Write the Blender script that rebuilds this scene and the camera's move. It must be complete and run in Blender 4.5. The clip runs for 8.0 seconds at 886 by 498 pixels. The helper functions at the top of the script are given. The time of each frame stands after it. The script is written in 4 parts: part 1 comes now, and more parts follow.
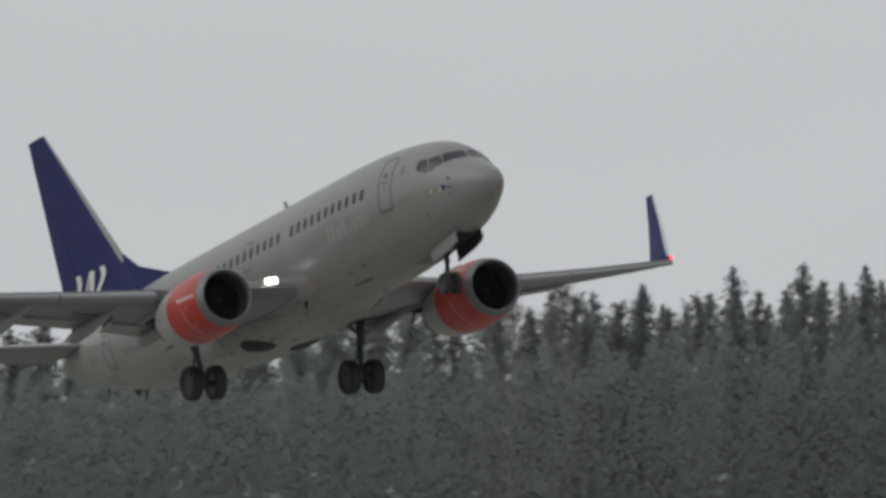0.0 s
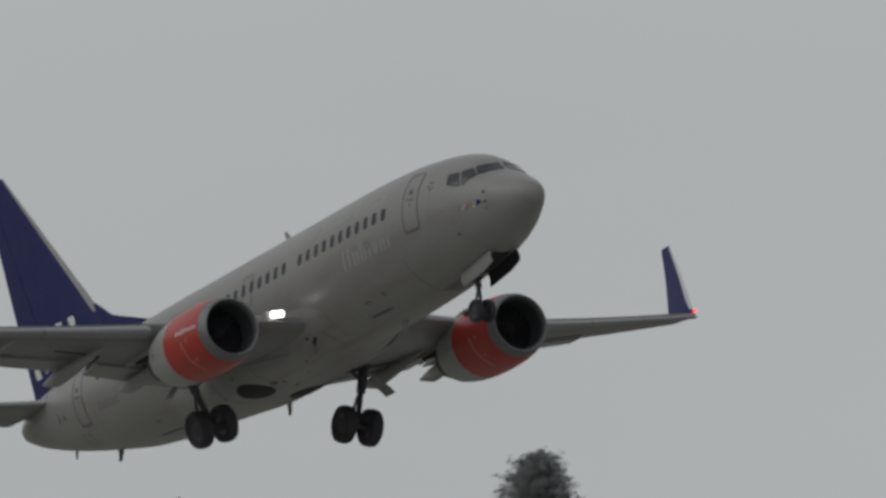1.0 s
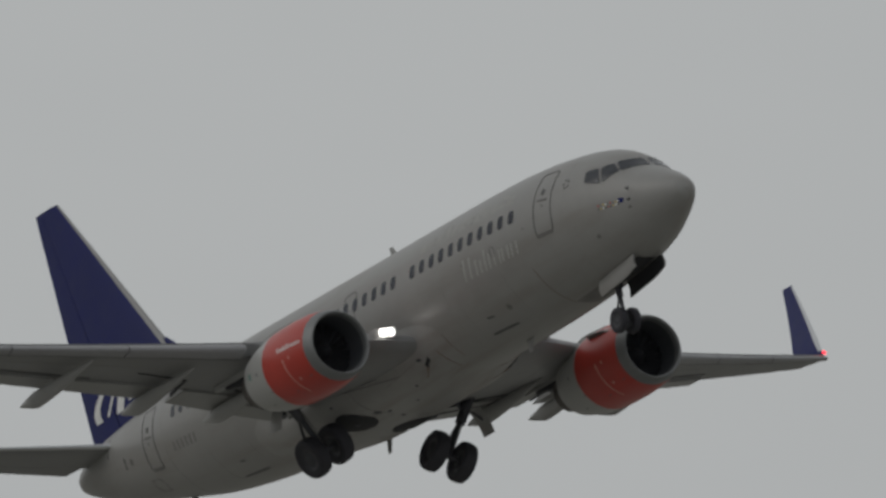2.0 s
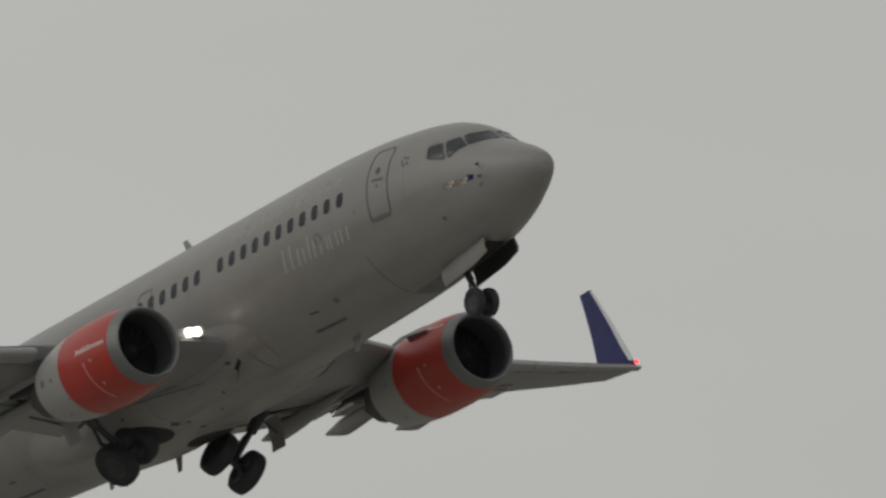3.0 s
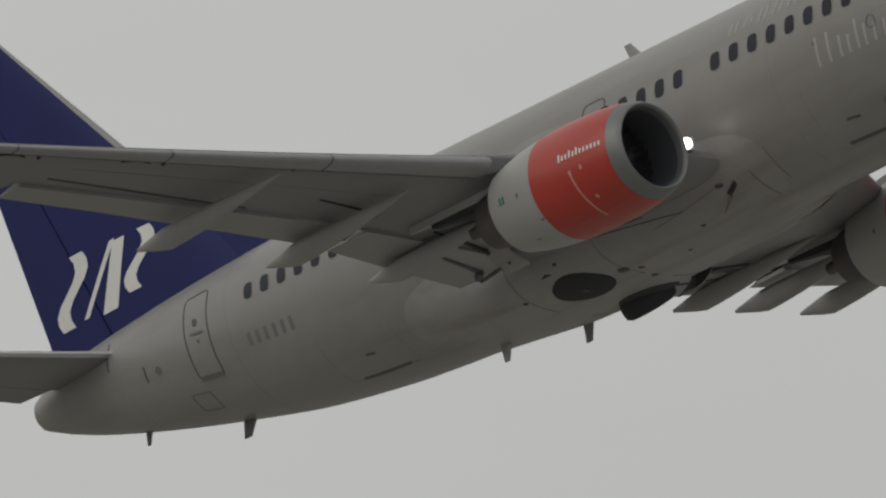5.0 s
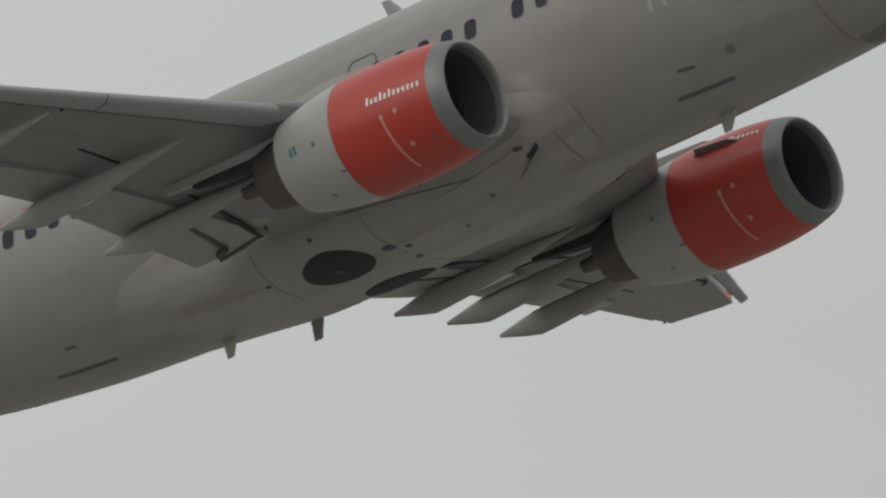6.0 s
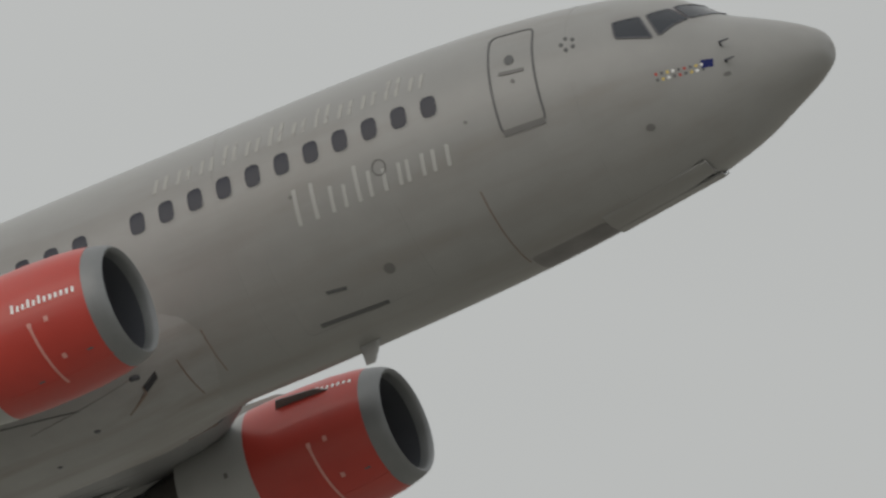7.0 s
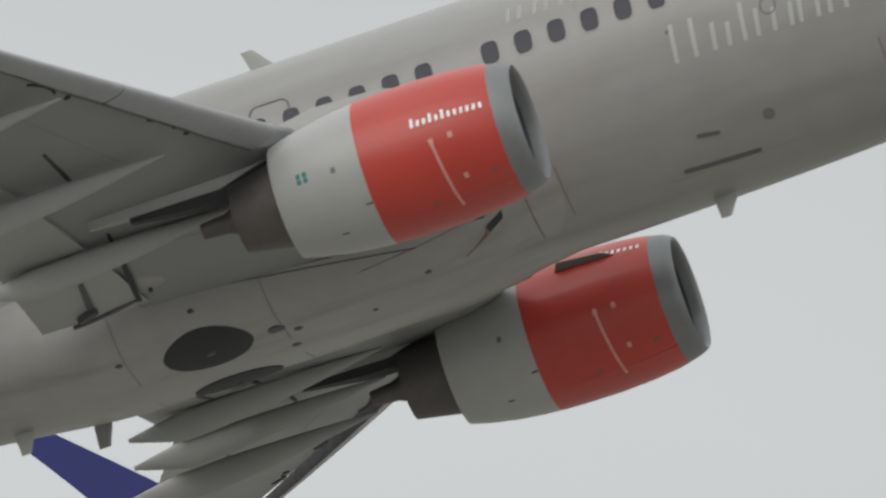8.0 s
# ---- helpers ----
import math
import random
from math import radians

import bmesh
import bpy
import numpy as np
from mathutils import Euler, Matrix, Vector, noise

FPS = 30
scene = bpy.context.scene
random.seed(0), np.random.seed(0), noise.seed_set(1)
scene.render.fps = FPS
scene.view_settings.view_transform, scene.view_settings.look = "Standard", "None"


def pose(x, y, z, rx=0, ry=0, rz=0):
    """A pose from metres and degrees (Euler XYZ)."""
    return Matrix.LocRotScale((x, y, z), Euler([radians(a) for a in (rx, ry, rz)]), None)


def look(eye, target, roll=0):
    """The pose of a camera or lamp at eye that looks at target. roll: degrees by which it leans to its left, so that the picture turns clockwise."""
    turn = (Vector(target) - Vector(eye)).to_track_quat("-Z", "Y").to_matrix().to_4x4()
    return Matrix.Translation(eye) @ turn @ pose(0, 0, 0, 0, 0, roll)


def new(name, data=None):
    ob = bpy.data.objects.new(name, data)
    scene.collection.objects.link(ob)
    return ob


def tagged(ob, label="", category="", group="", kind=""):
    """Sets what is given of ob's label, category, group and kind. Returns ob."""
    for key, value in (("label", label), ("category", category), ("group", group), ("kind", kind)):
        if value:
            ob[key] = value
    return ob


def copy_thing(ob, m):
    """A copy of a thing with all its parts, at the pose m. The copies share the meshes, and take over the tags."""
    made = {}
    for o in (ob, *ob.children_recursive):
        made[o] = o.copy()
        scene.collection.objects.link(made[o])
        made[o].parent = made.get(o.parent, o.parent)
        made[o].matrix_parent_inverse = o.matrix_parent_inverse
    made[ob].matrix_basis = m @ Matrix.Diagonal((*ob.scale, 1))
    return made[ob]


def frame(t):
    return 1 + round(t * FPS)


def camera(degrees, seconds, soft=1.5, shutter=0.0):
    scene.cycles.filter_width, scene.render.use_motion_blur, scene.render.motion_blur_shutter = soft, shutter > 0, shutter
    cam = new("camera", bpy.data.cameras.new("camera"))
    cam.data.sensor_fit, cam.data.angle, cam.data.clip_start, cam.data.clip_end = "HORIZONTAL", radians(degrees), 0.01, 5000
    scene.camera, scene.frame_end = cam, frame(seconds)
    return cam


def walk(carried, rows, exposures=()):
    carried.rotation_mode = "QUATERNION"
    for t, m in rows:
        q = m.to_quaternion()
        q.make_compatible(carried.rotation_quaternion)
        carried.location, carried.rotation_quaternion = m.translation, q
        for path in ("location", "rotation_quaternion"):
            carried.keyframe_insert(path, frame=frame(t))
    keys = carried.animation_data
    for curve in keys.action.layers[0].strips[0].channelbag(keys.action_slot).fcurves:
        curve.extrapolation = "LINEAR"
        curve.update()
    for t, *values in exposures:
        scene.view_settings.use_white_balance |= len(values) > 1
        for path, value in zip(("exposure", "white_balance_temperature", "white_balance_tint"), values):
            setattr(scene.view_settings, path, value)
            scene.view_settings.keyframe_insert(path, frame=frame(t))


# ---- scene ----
# ---- camera: a long lens on a tripod-high eye beside the runway, panning with the aircraft ----
EYE = Vector((0.0, 0.0, 1.7))
PAN = [  # seconds, yaw from +Y towards +X, elevation, roll (degrees)
    (0.0, -65.0772, 1.3538, 0.173),
    (0.2, -64.5687, 1.4748, 0.001),
    (0.3, -64.3287, 1.5388, -0.037),
    (0.5, -63.8234, 1.6742, -0.112),
    (0.7, -63.2642, 1.7954, -0.102),
    (0.8, -62.9651, 1.8782, -0.049),
    (1.0, -62.3523, 2.0313, 0.107),
    (1.2, -61.7324, 2.1841, 0.144),
    (1.5, -60.8718, 2.4752, 0.157),
    (1.7, -60.2733, 2.6554, 0.154),
    (2.8, -55.9712, 3.6864, 0.041),
    (3.0, -54.8370, 3.9576, -0.051),
    (3.2, -53.8483, 4.1452, -0.292),
    (3.5, -52.5647, 4.5243, -0.533),
    (3.8, -51.2321, 5.0244, -0.358),
    (4.0, -50.3201, 5.3297, -0.201),
    (4.2, -49.3851, 5.4705, -0.078),
    (4.5, -47.8513, 5.8155, 0.105),
    (4.7, -46.6221, 6.1231, 0.156),
    (5.8, -38.0169, 8.1120, 0.170),
    (6.0, -35.8847, 8.6346, 0.151),
    (6.2, -33.8432, 9.2366, -0.146),
    (6.5, -30.5975, 10.1671, 0.237),
    (6.7, -27.9848, 10.7739, 0.201),
    (6.8, -26.7299, 11.0503, -0.031),
    (7.0, -24.6023, 11.6465, -0.608),
    (7.2, -22.6654, 12.2011, -0.270),
    (7.3, -21.6482, 12.4215, -0.110),
    (7.5, -19.3133, 12.8266, 0.093),
    (7.8, -15.5976, 13.3741, 0.128),
    (8.0, -13.2243, 13.6668, 0.170),
]
cam = camera(2.2, 8.0, soft=2.2, shutter=0.08)
# focused for the near pass, so that the far approach and the forest are soft
cam.data.dof.use_dof, cam.data.dof.focus_distance, cam.data.dof.aperture_fstop = True, 400.0, 8.0


def aim(yaw, elev, roll):
    a, e = radians(yaw), radians(elev)
    way = Vector((math.sin(a) * math.cos(e), math.cos(a) * math.cos(e), math.sin(e)))
    return look(EYE, EYE + way, roll)


walk(cam, [(t, aim(y, e, r)) for t, y, e, r in PAN], EXPOSURES := [
    (0.0, 0.16, 6500, 10), (0.5, 0.08, 6500, 10), (1.0, -0.22, 6500, 10), (1.7, -0.27, 6500, 10), (2.8, -0.12, 6900, 10),
    (4.0, -0.12, 6950, 10), (4.7, 0.04, 6900, 10), (5.8, 0.24, 6750, 10), (6.1, 0.42, 6750, 10), (6.5, 0.62, 6650, 10), (7.0, 0.50, 6750, 10),
    (7.5, 0.67, 6650, 10), (8.0, 0.99, 6600, 10)])

# ---- light: a closed overcast with a broad, weak sun behind the cloud ----
world = bpy.data.worlds.new("overcast")
scene.world = world
world.use_nodes = True
wn, wl = world.node_tree.nodes, world.node_tree.links
wn.clear()
w_out = wn.new("ShaderNodeOutputWorld")
w_bg = wn.new("ShaderNodeBackground")
w_sky = wn.new("ShaderNodeTexSky")
w_sky.sky_type, w_sky.sun_disc = "NISHITA", False
w_sky.sun_elevation, w_sky.sun_rotation = radians(34), radians(205)
w_sky.air_density, w_sky.dust_density = 1.0, 4.0
w_scale = wn.new("ShaderNodeVectorMath")
w_scale.operation = "SCALE"
w_scale.inputs["Scale"].default_value = 0.07
w_co = wn.new("ShaderNodeTexCoord")
w_map = wn.new("ShaderNodeMapping")
w_map.inputs["Scale"].default_value = (1.0, 1.0, 3.0)
w_noise = wn.new("ShaderNodeTexNoise")
w_noise.inputs["Scale"].default_value = 9.0
w_noise.inputs["Detail"].default_value = 4.0
w_ramp = wn.new("ShaderNodeValToRGB")
w_ramp.color_ramp.elements[0].position, w_ramp.color_ramp.elements[0].color = 0.25, (0.475, 0.495, 0.503, 1)
w_ramp.color_ramp.elements[1].position, w_ramp.color_ramp.elements[1].color = 0.75, (0.530, 0.550, 0.558, 1)
w_mix = wn.new("ShaderNodeMixRGB")
w_mix.inputs["Fac"].default_value = 0.94
wl.new(w_co.outputs["Generated"], w_map.inputs["Vector"])
wl.new(w_map.outputs["Vector"], w_noise.inputs["Vector"])
wl.new(w_noise.outputs["Fac"], w_ramp.inputs["Fac"])
wl.new(w_sky.outputs["Color"], w_scale.inputs[0])
wl.new(w_scale.outputs["Vector"], w_mix.inputs["Color1"])
wl.new(w_ramp.outputs["Color"], w_mix.inputs["Color2"])
w_axes = wn.new("ShaderNodeSeparateXYZ")
w_north = wn.new("ShaderNodeMapRange")
w_north.interpolation_type = "SMOOTHSTEP"
w_north.inputs["From Min"].default_value, w_north.inputs["From Max"].default_value = 0.6, 1.1
w_north.inputs["To Min"].default_value, w_north.inputs["To Max"].default_value = 1.0, 0.5
w_dull = wn.new("ShaderNodeVectorMath")
w_dull.operation = "SCALE"
wl.new(w_co.outputs["Generated"], w_axes.inputs["Vector"])
wl.new(w_axes.outputs["Y"], w_north.inputs["Value"])
wl.new(w_mix.outputs["Color"], w_dull.inputs[0])
wl.new(w_north.outputs["Result"], w_dull.inputs["Scale"])
wl.new(w_dull.outputs["Vector"], w_bg.inputs["Color"])
wl.new(w_bg.outputs["Background"], w_out.inputs["Surface"])
w_bg.inputs["Strength"].default_value = 1.0

sun = new("sun", bpy.data.lights.new("sun", "SUN"))
sun.data.energy, sun.data.angle, sun.data.color = 0.3, radians(40), (1.0, 0.97, 0.93)
sun.matrix_basis = look((0, 0, 50), (0.35 * 10, 0.75 * 10, 50 - 0.56 * 10))


# ---- materials ----
def surface(name, colour, rough=0.5, metal=0.0, vary=0.12, grain=3.0, blotch=0.4, bump=0.0, stain=None, stain_amount=0.0,
            stretch=(1, 1, 1), coat=0.0, per_object=0.0):
    m = bpy.data.materials.new(name)
    m.use_nodes = True
    n, l = m.node_tree.nodes, m.node_tree.links
    bsdf = n["Principled BSDF"]
    co = n.new("ShaderNodeTexCoord")
    mp = n.new("ShaderNodeMapping")
    mp.inputs["Scale"].default_value = stretch
    l.new(co.outputs["Object"], mp.inputs["Vector"])
    fine, wide = n.new("ShaderNodeTexNoise"), n.new("ShaderNodeTexNoise")
    fine.inputs["Scale"].default_value, wide.inputs["Scale"].default_value = grain, blotch
    fine.inputs["Detail"].default_value, wide.inputs["Detail"].default_value = 6.0, 3.0
    for tex in (fine, wide):
        l.new(mp.outputs["Vector"], tex.inputs["Vector"])
    add = n.new("ShaderNodeMath")
    add.operation = "ADD"
    l.new(fine.outputs["Fac"], add.inputs[0])
    l.new(wide.outputs["Fac"], add.inputs[1])
    ramp = n.new("ShaderNodeValToRGB")
    dark = [c * (1 - vary) for c in colour]
    lite = [min(1.0, c * (1 + vary)) for c in colour]
    ramp.color_ramp.elements[0].position, ramp.color_ramp.elements[0].color = 0.32, (*dark, 1)
    ramp.color_ramp.elements[1].position, ramp.color_ramp.elements[1].color = 0.68, (*lite, 1)
    half = n.new("ShaderNodeMath")
    half.operation = "MULTIPLY"
    half.inputs[1].default_value = 0.5
    l.new(add.outputs[0], half.inputs[0])
    l.new(half.outputs[0], ramp.inputs["Fac"])
    out = ramp.outputs["Color"]
    if stain:
        st = n.new("ShaderNodeTexNoise")
        st.inputs["Scale"].default_value, st.inputs["Detail"].default_value = 1.1, 8.0
        smap = n.new("ShaderNodeMapping")
        smap.inputs["Scale"].default_value = (0.25, 1.6, 1.6)
        l.new(co.outputs["Object"], smap.inputs["Vector"])
        l.new(smap.outputs["Vector"], st.inputs["Vector"])
        sr = n.new("ShaderNodeValToRGB")
        sr.color_ramp.elements[0].position, sr.color_ramp.elements[0].color = 0.50, (0, 0, 0, 1)
        sr.color_ramp.elements[1].position, sr.color_ramp.elements[1].color = 0.72, (stain_amount,) * 3 + (1,)
        l.new(st.outputs["Fac"], sr.inputs["Fac"])
        mix = n.new("ShaderNodeMixRGB")
        mix.inputs["Color2"].default_value = (*stain, 1)
        l.new(sr.outputs["Color"], mix.inputs["Fac"])
        l.new(out, mix.inputs["Color1"])
        out = mix.outputs["Color"]
    if per_object:
        info = n.new("ShaderNodeObjectInfo")
        hsv = n.new("ShaderNodeHueSaturation")
        rng = n.new("ShaderNodeMapRange")
        rng.inputs["To Min"].default_value, rng.inputs["To Max"].default_value = 1 - per_object, 1 + per_object
        l.new(info.outputs["Random"], rng.inputs["Value"])
        l.new(rng.outputs["Result"], hsv.inputs["Value"])
        l.new(out, hsv.inputs["Color"])
        out = hsv.outputs["Color"]
    l.new(out, bsdf.inputs["Base Color"])
    rr = n.new("ShaderNodeMapRange")
    rr.inputs["To Min"].default_value, rr.inputs["To Max"].default_value = max(0.02, rough - 0.08), min(1.0, rough + 0.1)
    l.new(fine.outputs["Fac"], rr.inputs["Value"])
    l.new(rr.outputs["Result"], bsdf.inputs["Roughness"])
    bsdf.inputs["Metallic"].default_value = metal
    bsdf.inputs["Coat Weight"].default_value = coat
    if bump:
        bp = n.new("ShaderNodeBump")
        bp.inputs["Strength"].default_value, bp.inputs["Distance"].default_value = bump, 0.02
        l.new(fine.outputs["Fac"], bp.inputs["Height"])
        l.new(bp.outputs["Normal"], bsdf.inputs["Normal"])
    return m


def glowing(name, colour, strength):
    m = bpy.data.materials.new(name)
    m.use_nodes = True
    bsdf = m.node_tree.nodes["Principled BSDF"]
    bsdf.inputs["Base Color"].default_value = (*colour, 1)
    bsdf.inputs["Emission Color"].default_value = (*colour, 1)
    bsdf.inputs["Emission Strength"].default_value = strength
    return m


PAINT = surface("pale_hull_paint", (0.272, 0.268, 0.258), 0.38, vary=0.065, grain=2.2, blotch=0.25, bump=0.03,
                stain=(0.20, 0.18, 0.158), stain_amount=0.45, coat=0.08)
BELLY = surface("grimy_belly_paint", (0.295, 0.291, 0.283), 0.42, vary=0.09, grain=3.0, blotch=0.5, bump=0.04,
                stain=(0.185, 0.155, 0.125), stain_amount=0.6)
WING = surface("grey_wing_paint", (0.212, 0.214, 0.216), 0.42, vary=0.07, grain=2.5, blotch=0.4, bump=0.03,
               stain=(0.22, 0.21, 0.19), stain_amount=0.25)
FAIRING = surface("pale_grey_fairing_paint", (0.30, 0.30, 0.293), 0.4, vary=0.06, grain=4.0, bump=0.03)
SILVER = surface("brushed_bare_metal", (0.60, 0.61, 0.62), 0.34, metal=0.8, vary=0.08, grain=8.0, bump=0.05)
SLAT = surface("weathered_slat_metal", (0.30, 0.30, 0.31), 0.45, metal=0.2, vary=0.08, grain=6.0, bump=0.03)
LIP = surface("dull_inlet_metal", (0.205, 0.21, 0.212), 0.45, metal=0.5, vary=0.08, grain=6.0)
RED = surface("orange_red_cowl_paint", (0.44, 0.040, 0.027), 0.42, vary=0.07, grain=3.0, blotch=0.7, bump=0.02,
              stain=(0.42, 0.10, 0.08), stain_amount=0.25, coat=0.2)
COWL = surface("off_white_cowl_paint", (0.355, 0.355, 0.345), 0.36, vary=0.05, grain=3.5, bump=0.02,
               stain=(0.30, 0.28, 0.25), stain_amount=0.2)
BLUE = surface("deep_blue_tail_paint", (0.012, 0.017, 0.110), 0.5, vary=0.1, grain=2.0)
BLUE.node_tree.nodes["Principled BSDF"].inputs["Specular IOR Level"].default_value = 0.22
WHITE = surface("white_marking_paint", (0.78, 0.78, 0.76), 0.45, vary=0.03, grain=5.0)
FAINT = surface("silver_white_marking_paint", (0.40, 0.395, 0.38), 0.35, vary=0.03, grain=5.0)
FAINTER = surface("pearl_marking_paint", (0.335, 0.326, 0.305), 0.28, vary=0.03, grain=5.0)
GREY_MARK = surface("grey_marking_paint", (0.15, 0.145, 0.14), 0.5, vary=0.05, grain=5.0)
SOFT_MARK = surface("worn_grey_marking_paint", (0.185, 0.18, 0.175), 0.5, vary=0.1, grain=5.0)
SEAM = surface("dark_seam_rubber", (0.10, 0.10, 0.10), 0.6, vary=0.1, grain=6.0)
RUST_SEAM = surface("rusty_seam_paint", (0.19, 0.14, 0.115), 0.6, vary=0.15, grain=6.0)
SOFT_SEAM = surface("worn_grey_seam_filler", (0.215, 0.21, 0.2), 0.6, vary=0.15, grain=4.0)
DUCT = surface("blue_grey_duct_lining", (0.075, 0.078, 0.088), 0.6, vary=0.1, grain=4.0)
SOOT = surface("oily_keel_grime", (0.19, 0.18, 0.176), 0.55, vary=0.35, grain=2.0, blotch=0.8)
GLASS = surface("dark_window_acrylic", (0.016, 0.018, 0.030), 0.16, vary=0.1, grain=2.0)
GLASS.node_tree.nodes["Principled BSDF"].inputs["Specular IOR Level"].default_value = 0.3
COCKPIT_GLASS = surface("coated_cockpit_glass", (0.02, 0.024, 0.032), 0.10, vary=0.1, grain=2.0)
COCKPIT_GLASS.node_tree.nodes["Principled BSDF"].inputs["Specular IOR Level"].default_value = 0.6
RUBBER = surface("black_tyre_rubber", (0.030, 0.029, 0.036), 0.7, vary=0.2, grain=9.0, bump=0.1)
RIM = surface("grey_wheel_alloy", (0.06, 0.062, 0.07), 0.5, metal=0.4, vary=0.1, grain=9.0)
STRUT = surface("grey_strut_enamel", (0.075, 0.075, 0.085), 0.5, metal=0.2, vary=0.12, grain=9.0)
# mottled dark metal; the shade inside coves and slots is in this colour
COVE = surface("shaded_cove_and_gap_metal", (0.085, 0.083, 0.085), 0.6, vary=0.45, grain=7.0, blotch=2.0, bump=0.2)
# also colours bays, wells and gaps, where it stands for their shade
DARK = surface("dark_primer_and_recess_shade", (0.030, 0.030, 0.034), 0.75, vary=0.2, grain=5.0, bump=0.1)
EXHAUST = surface("heat_browned_nozzle_metal", (0.12, 0.108, 0.103), 0.5, metal=0.6, vary=0.2, grain=5.0, bump=0.05)
FAN = surface("dark_fan_blade_metal", (0.03, 0.03, 0.035), 0.6, metal=0.3, vary=0.15, grain=5.0)
ROSE = surface("rose_marking_paint", (0.58, 0.27, 0.23), 0.45, vary=0.05, grain=5.0)
GREEN = surface("green_marking_paint", (0.02, 0.18, 0.15), 0.5, vary=0.05, grain=5.0)
GOLD = surface("yellow_marking_paint", (0.62, 0.45, 0.10), 0.5, vary=0.05, grain=5.0)
LAMP = glowing("landing_lamp_glow", (1.0, 0.98, 0.94), 4.0)
RED_LAMP = glowing("red_tip_lamp_glow", (1.0, 0.04, 0.06), 2.6)
BARK = surface("grey_brown_bark", (0.21, 0.19, 0.175), 0.9, vary=0.3, grain=4.0, bump=0.3, stretch=(1, 1, 0.3))
PALE_BARK = surface("pale_birch_bark", (0.27, 0.265, 0.25), 0.8, vary=0.25, grain=2.0, bump=0.2, stretch=(1, 1, 2.5))
# needle colours are lifted and greyed: the distant haze is mixed into them
NEEDLE = surface("haze_pale_spruce_needles", (0.325, 0.352, 0.348), 0.8, vary=0.06, grain=1.5, blotch=0.3, per_object=0.05)
PINE = surface("haze_pale_pine_needles", (0.32, 0.347, 0.342), 0.8, vary=0.06, grain=1.5, blotch=0.3, per_object=0.05)
TWIG = surface("bare_grey_twigs", (0.20, 0.185, 0.17), 0.85, vary=0.25, grain=2.0)
GRASS = surface("rough_autumn_grass", (0.27, 0.262, 0.235), 0.95, vary=0.35, grain=0.6, blotch=0.02, bump=0.4)
# scrub takes the same haze-lifted pale grey-green
SCRUB = surface("haze_pale_scrub_leaves", (0.325, 0.35, 0.345), 0.85, vary=0.05, grain=1.2, blotch=0.2, per_object=0.05)


def let_light_through(m, share=0.5):
    """Thin leaves: part of the light passes through."""
    n, l = m.node_tree.nodes, m.node_tree.links
    bsdf, out = n["Principled BSDF"], n["Material Output"]
    thin, mix = n.new("ShaderNodeBsdfTranslucent"), n.new("ShaderNodeMixShader")
    l.new(bsdf.inputs["Base Color"].links[0].from_socket, thin.inputs["Color"])
    mix.inputs["Fac"].default_value = share
    l.new(bsdf.outputs["BSDF"], mix.inputs[1])
    l.new(thin.outputs["BSDF"], mix.inputs[2])
    l.new(mix.outputs["Shader"], out.inputs["Surface"])


for leafy in (NEEDLE, PINE, SCRUB):
    leafy.node_tree.nodes["Principled BSDF"].inputs["Specular IOR Level"].default_value = 0.1
    let_light_through(leafy)


# ---- mesh helpers ----
def part(name, bm, material, parent=None, label="", smooth=True):
    me = bpy.data.meshes.new(name)
    bmesh.ops.recalc_face_normals(bm, faces=bm.faces)
    bm.to_mesh(me)
    bm.free()
    if smooth:
        for p in me.polygons:
            p.use_smooth = True
        me.set_sharp_from_angle(angle=radians(38))
    me.materials.append(material)
    ob = new(name, me)
    ob.parent = parent
    if label:
        tagged(ob, label)
    return ob


def shared(name, mesh, parent):
    ob = new(name, mesh)
    ob.parent = parent
    return ob


def loft(rings, caps=True, closed=True, bm=None):
    bm = bm or bmesh.new()
    rows = [[bm.verts.new(p) for p in ring] for ring in rings]
    k = len(rows[0])
    for a, b in zip(rows, rows[1:]):
        for i in range(k if closed else k - 1):
            j = (i + 1) % k
            bm.faces.new((a[i], a[j], b[j], b[i]))
    if caps:
        bm.faces.new(rows[0])
        bm.faces.new(rows[-1])
    return bm


def tube(points, radii, sides=12, bm=None):
    """A round limb through points."""
    rings = []
    for i, p in enumerate(points):
        p = Vector(p)
        d = Vector(points[min(i + 1, len(points) - 1)]) - Vector(points[max(i - 1, 0)])
        d.normalize()
        u = d.cross(Vector((0.31, 0.95, 0.12))).normalized()
        v = d.cross(u)
        rings.append([p + radii[i] * (math.cos(2 * math.pi * k / sides) * u + math.sin(2 * math.pi * k / sides) * v) for k in range(sides)])
    return loft(rings, bm=bm)


def turned(profile, centre, axis="x", sides=48, squash=1.0, bm=None, caps=False):
    """A surface of revolution: profile of (along, radius)."""
    rings = []
    cx, cy, cz = centre
    for a, r in profile:
        ring = []
        for k in range(sides):
            c, s = math.cos(2 * math.pi * k / sides), math.sin(2 * math.pi * k / sides)
            if axis == "x":
                ring.append((cx + a, cy + r * c, cz + r * s * (squash if s < 0 else 1)))
            else:
                ring.append((cx + r * c, cy + a, cz + r * s))
        rings.append(ring)
    return loft(rings, caps=caps, bm=bm)


def slab(corners, depth, bm=None):
    """A prism: a polygon of points pushed along depth."""
    bm = bm or bmesh.new()
    a = [bm.verts.new(p) for p in corners]
    b = [bm.verts.new(Vector(p) + Vector(depth)) for p in corners]
    bm.faces.new(a)
    bm.faces.new(b[::-1])
    for i in range(len(a)):
        j = (i + 1) % len(a)
        bm.faces.new((a[i], a[j], b[j], b[i]))
    return bm


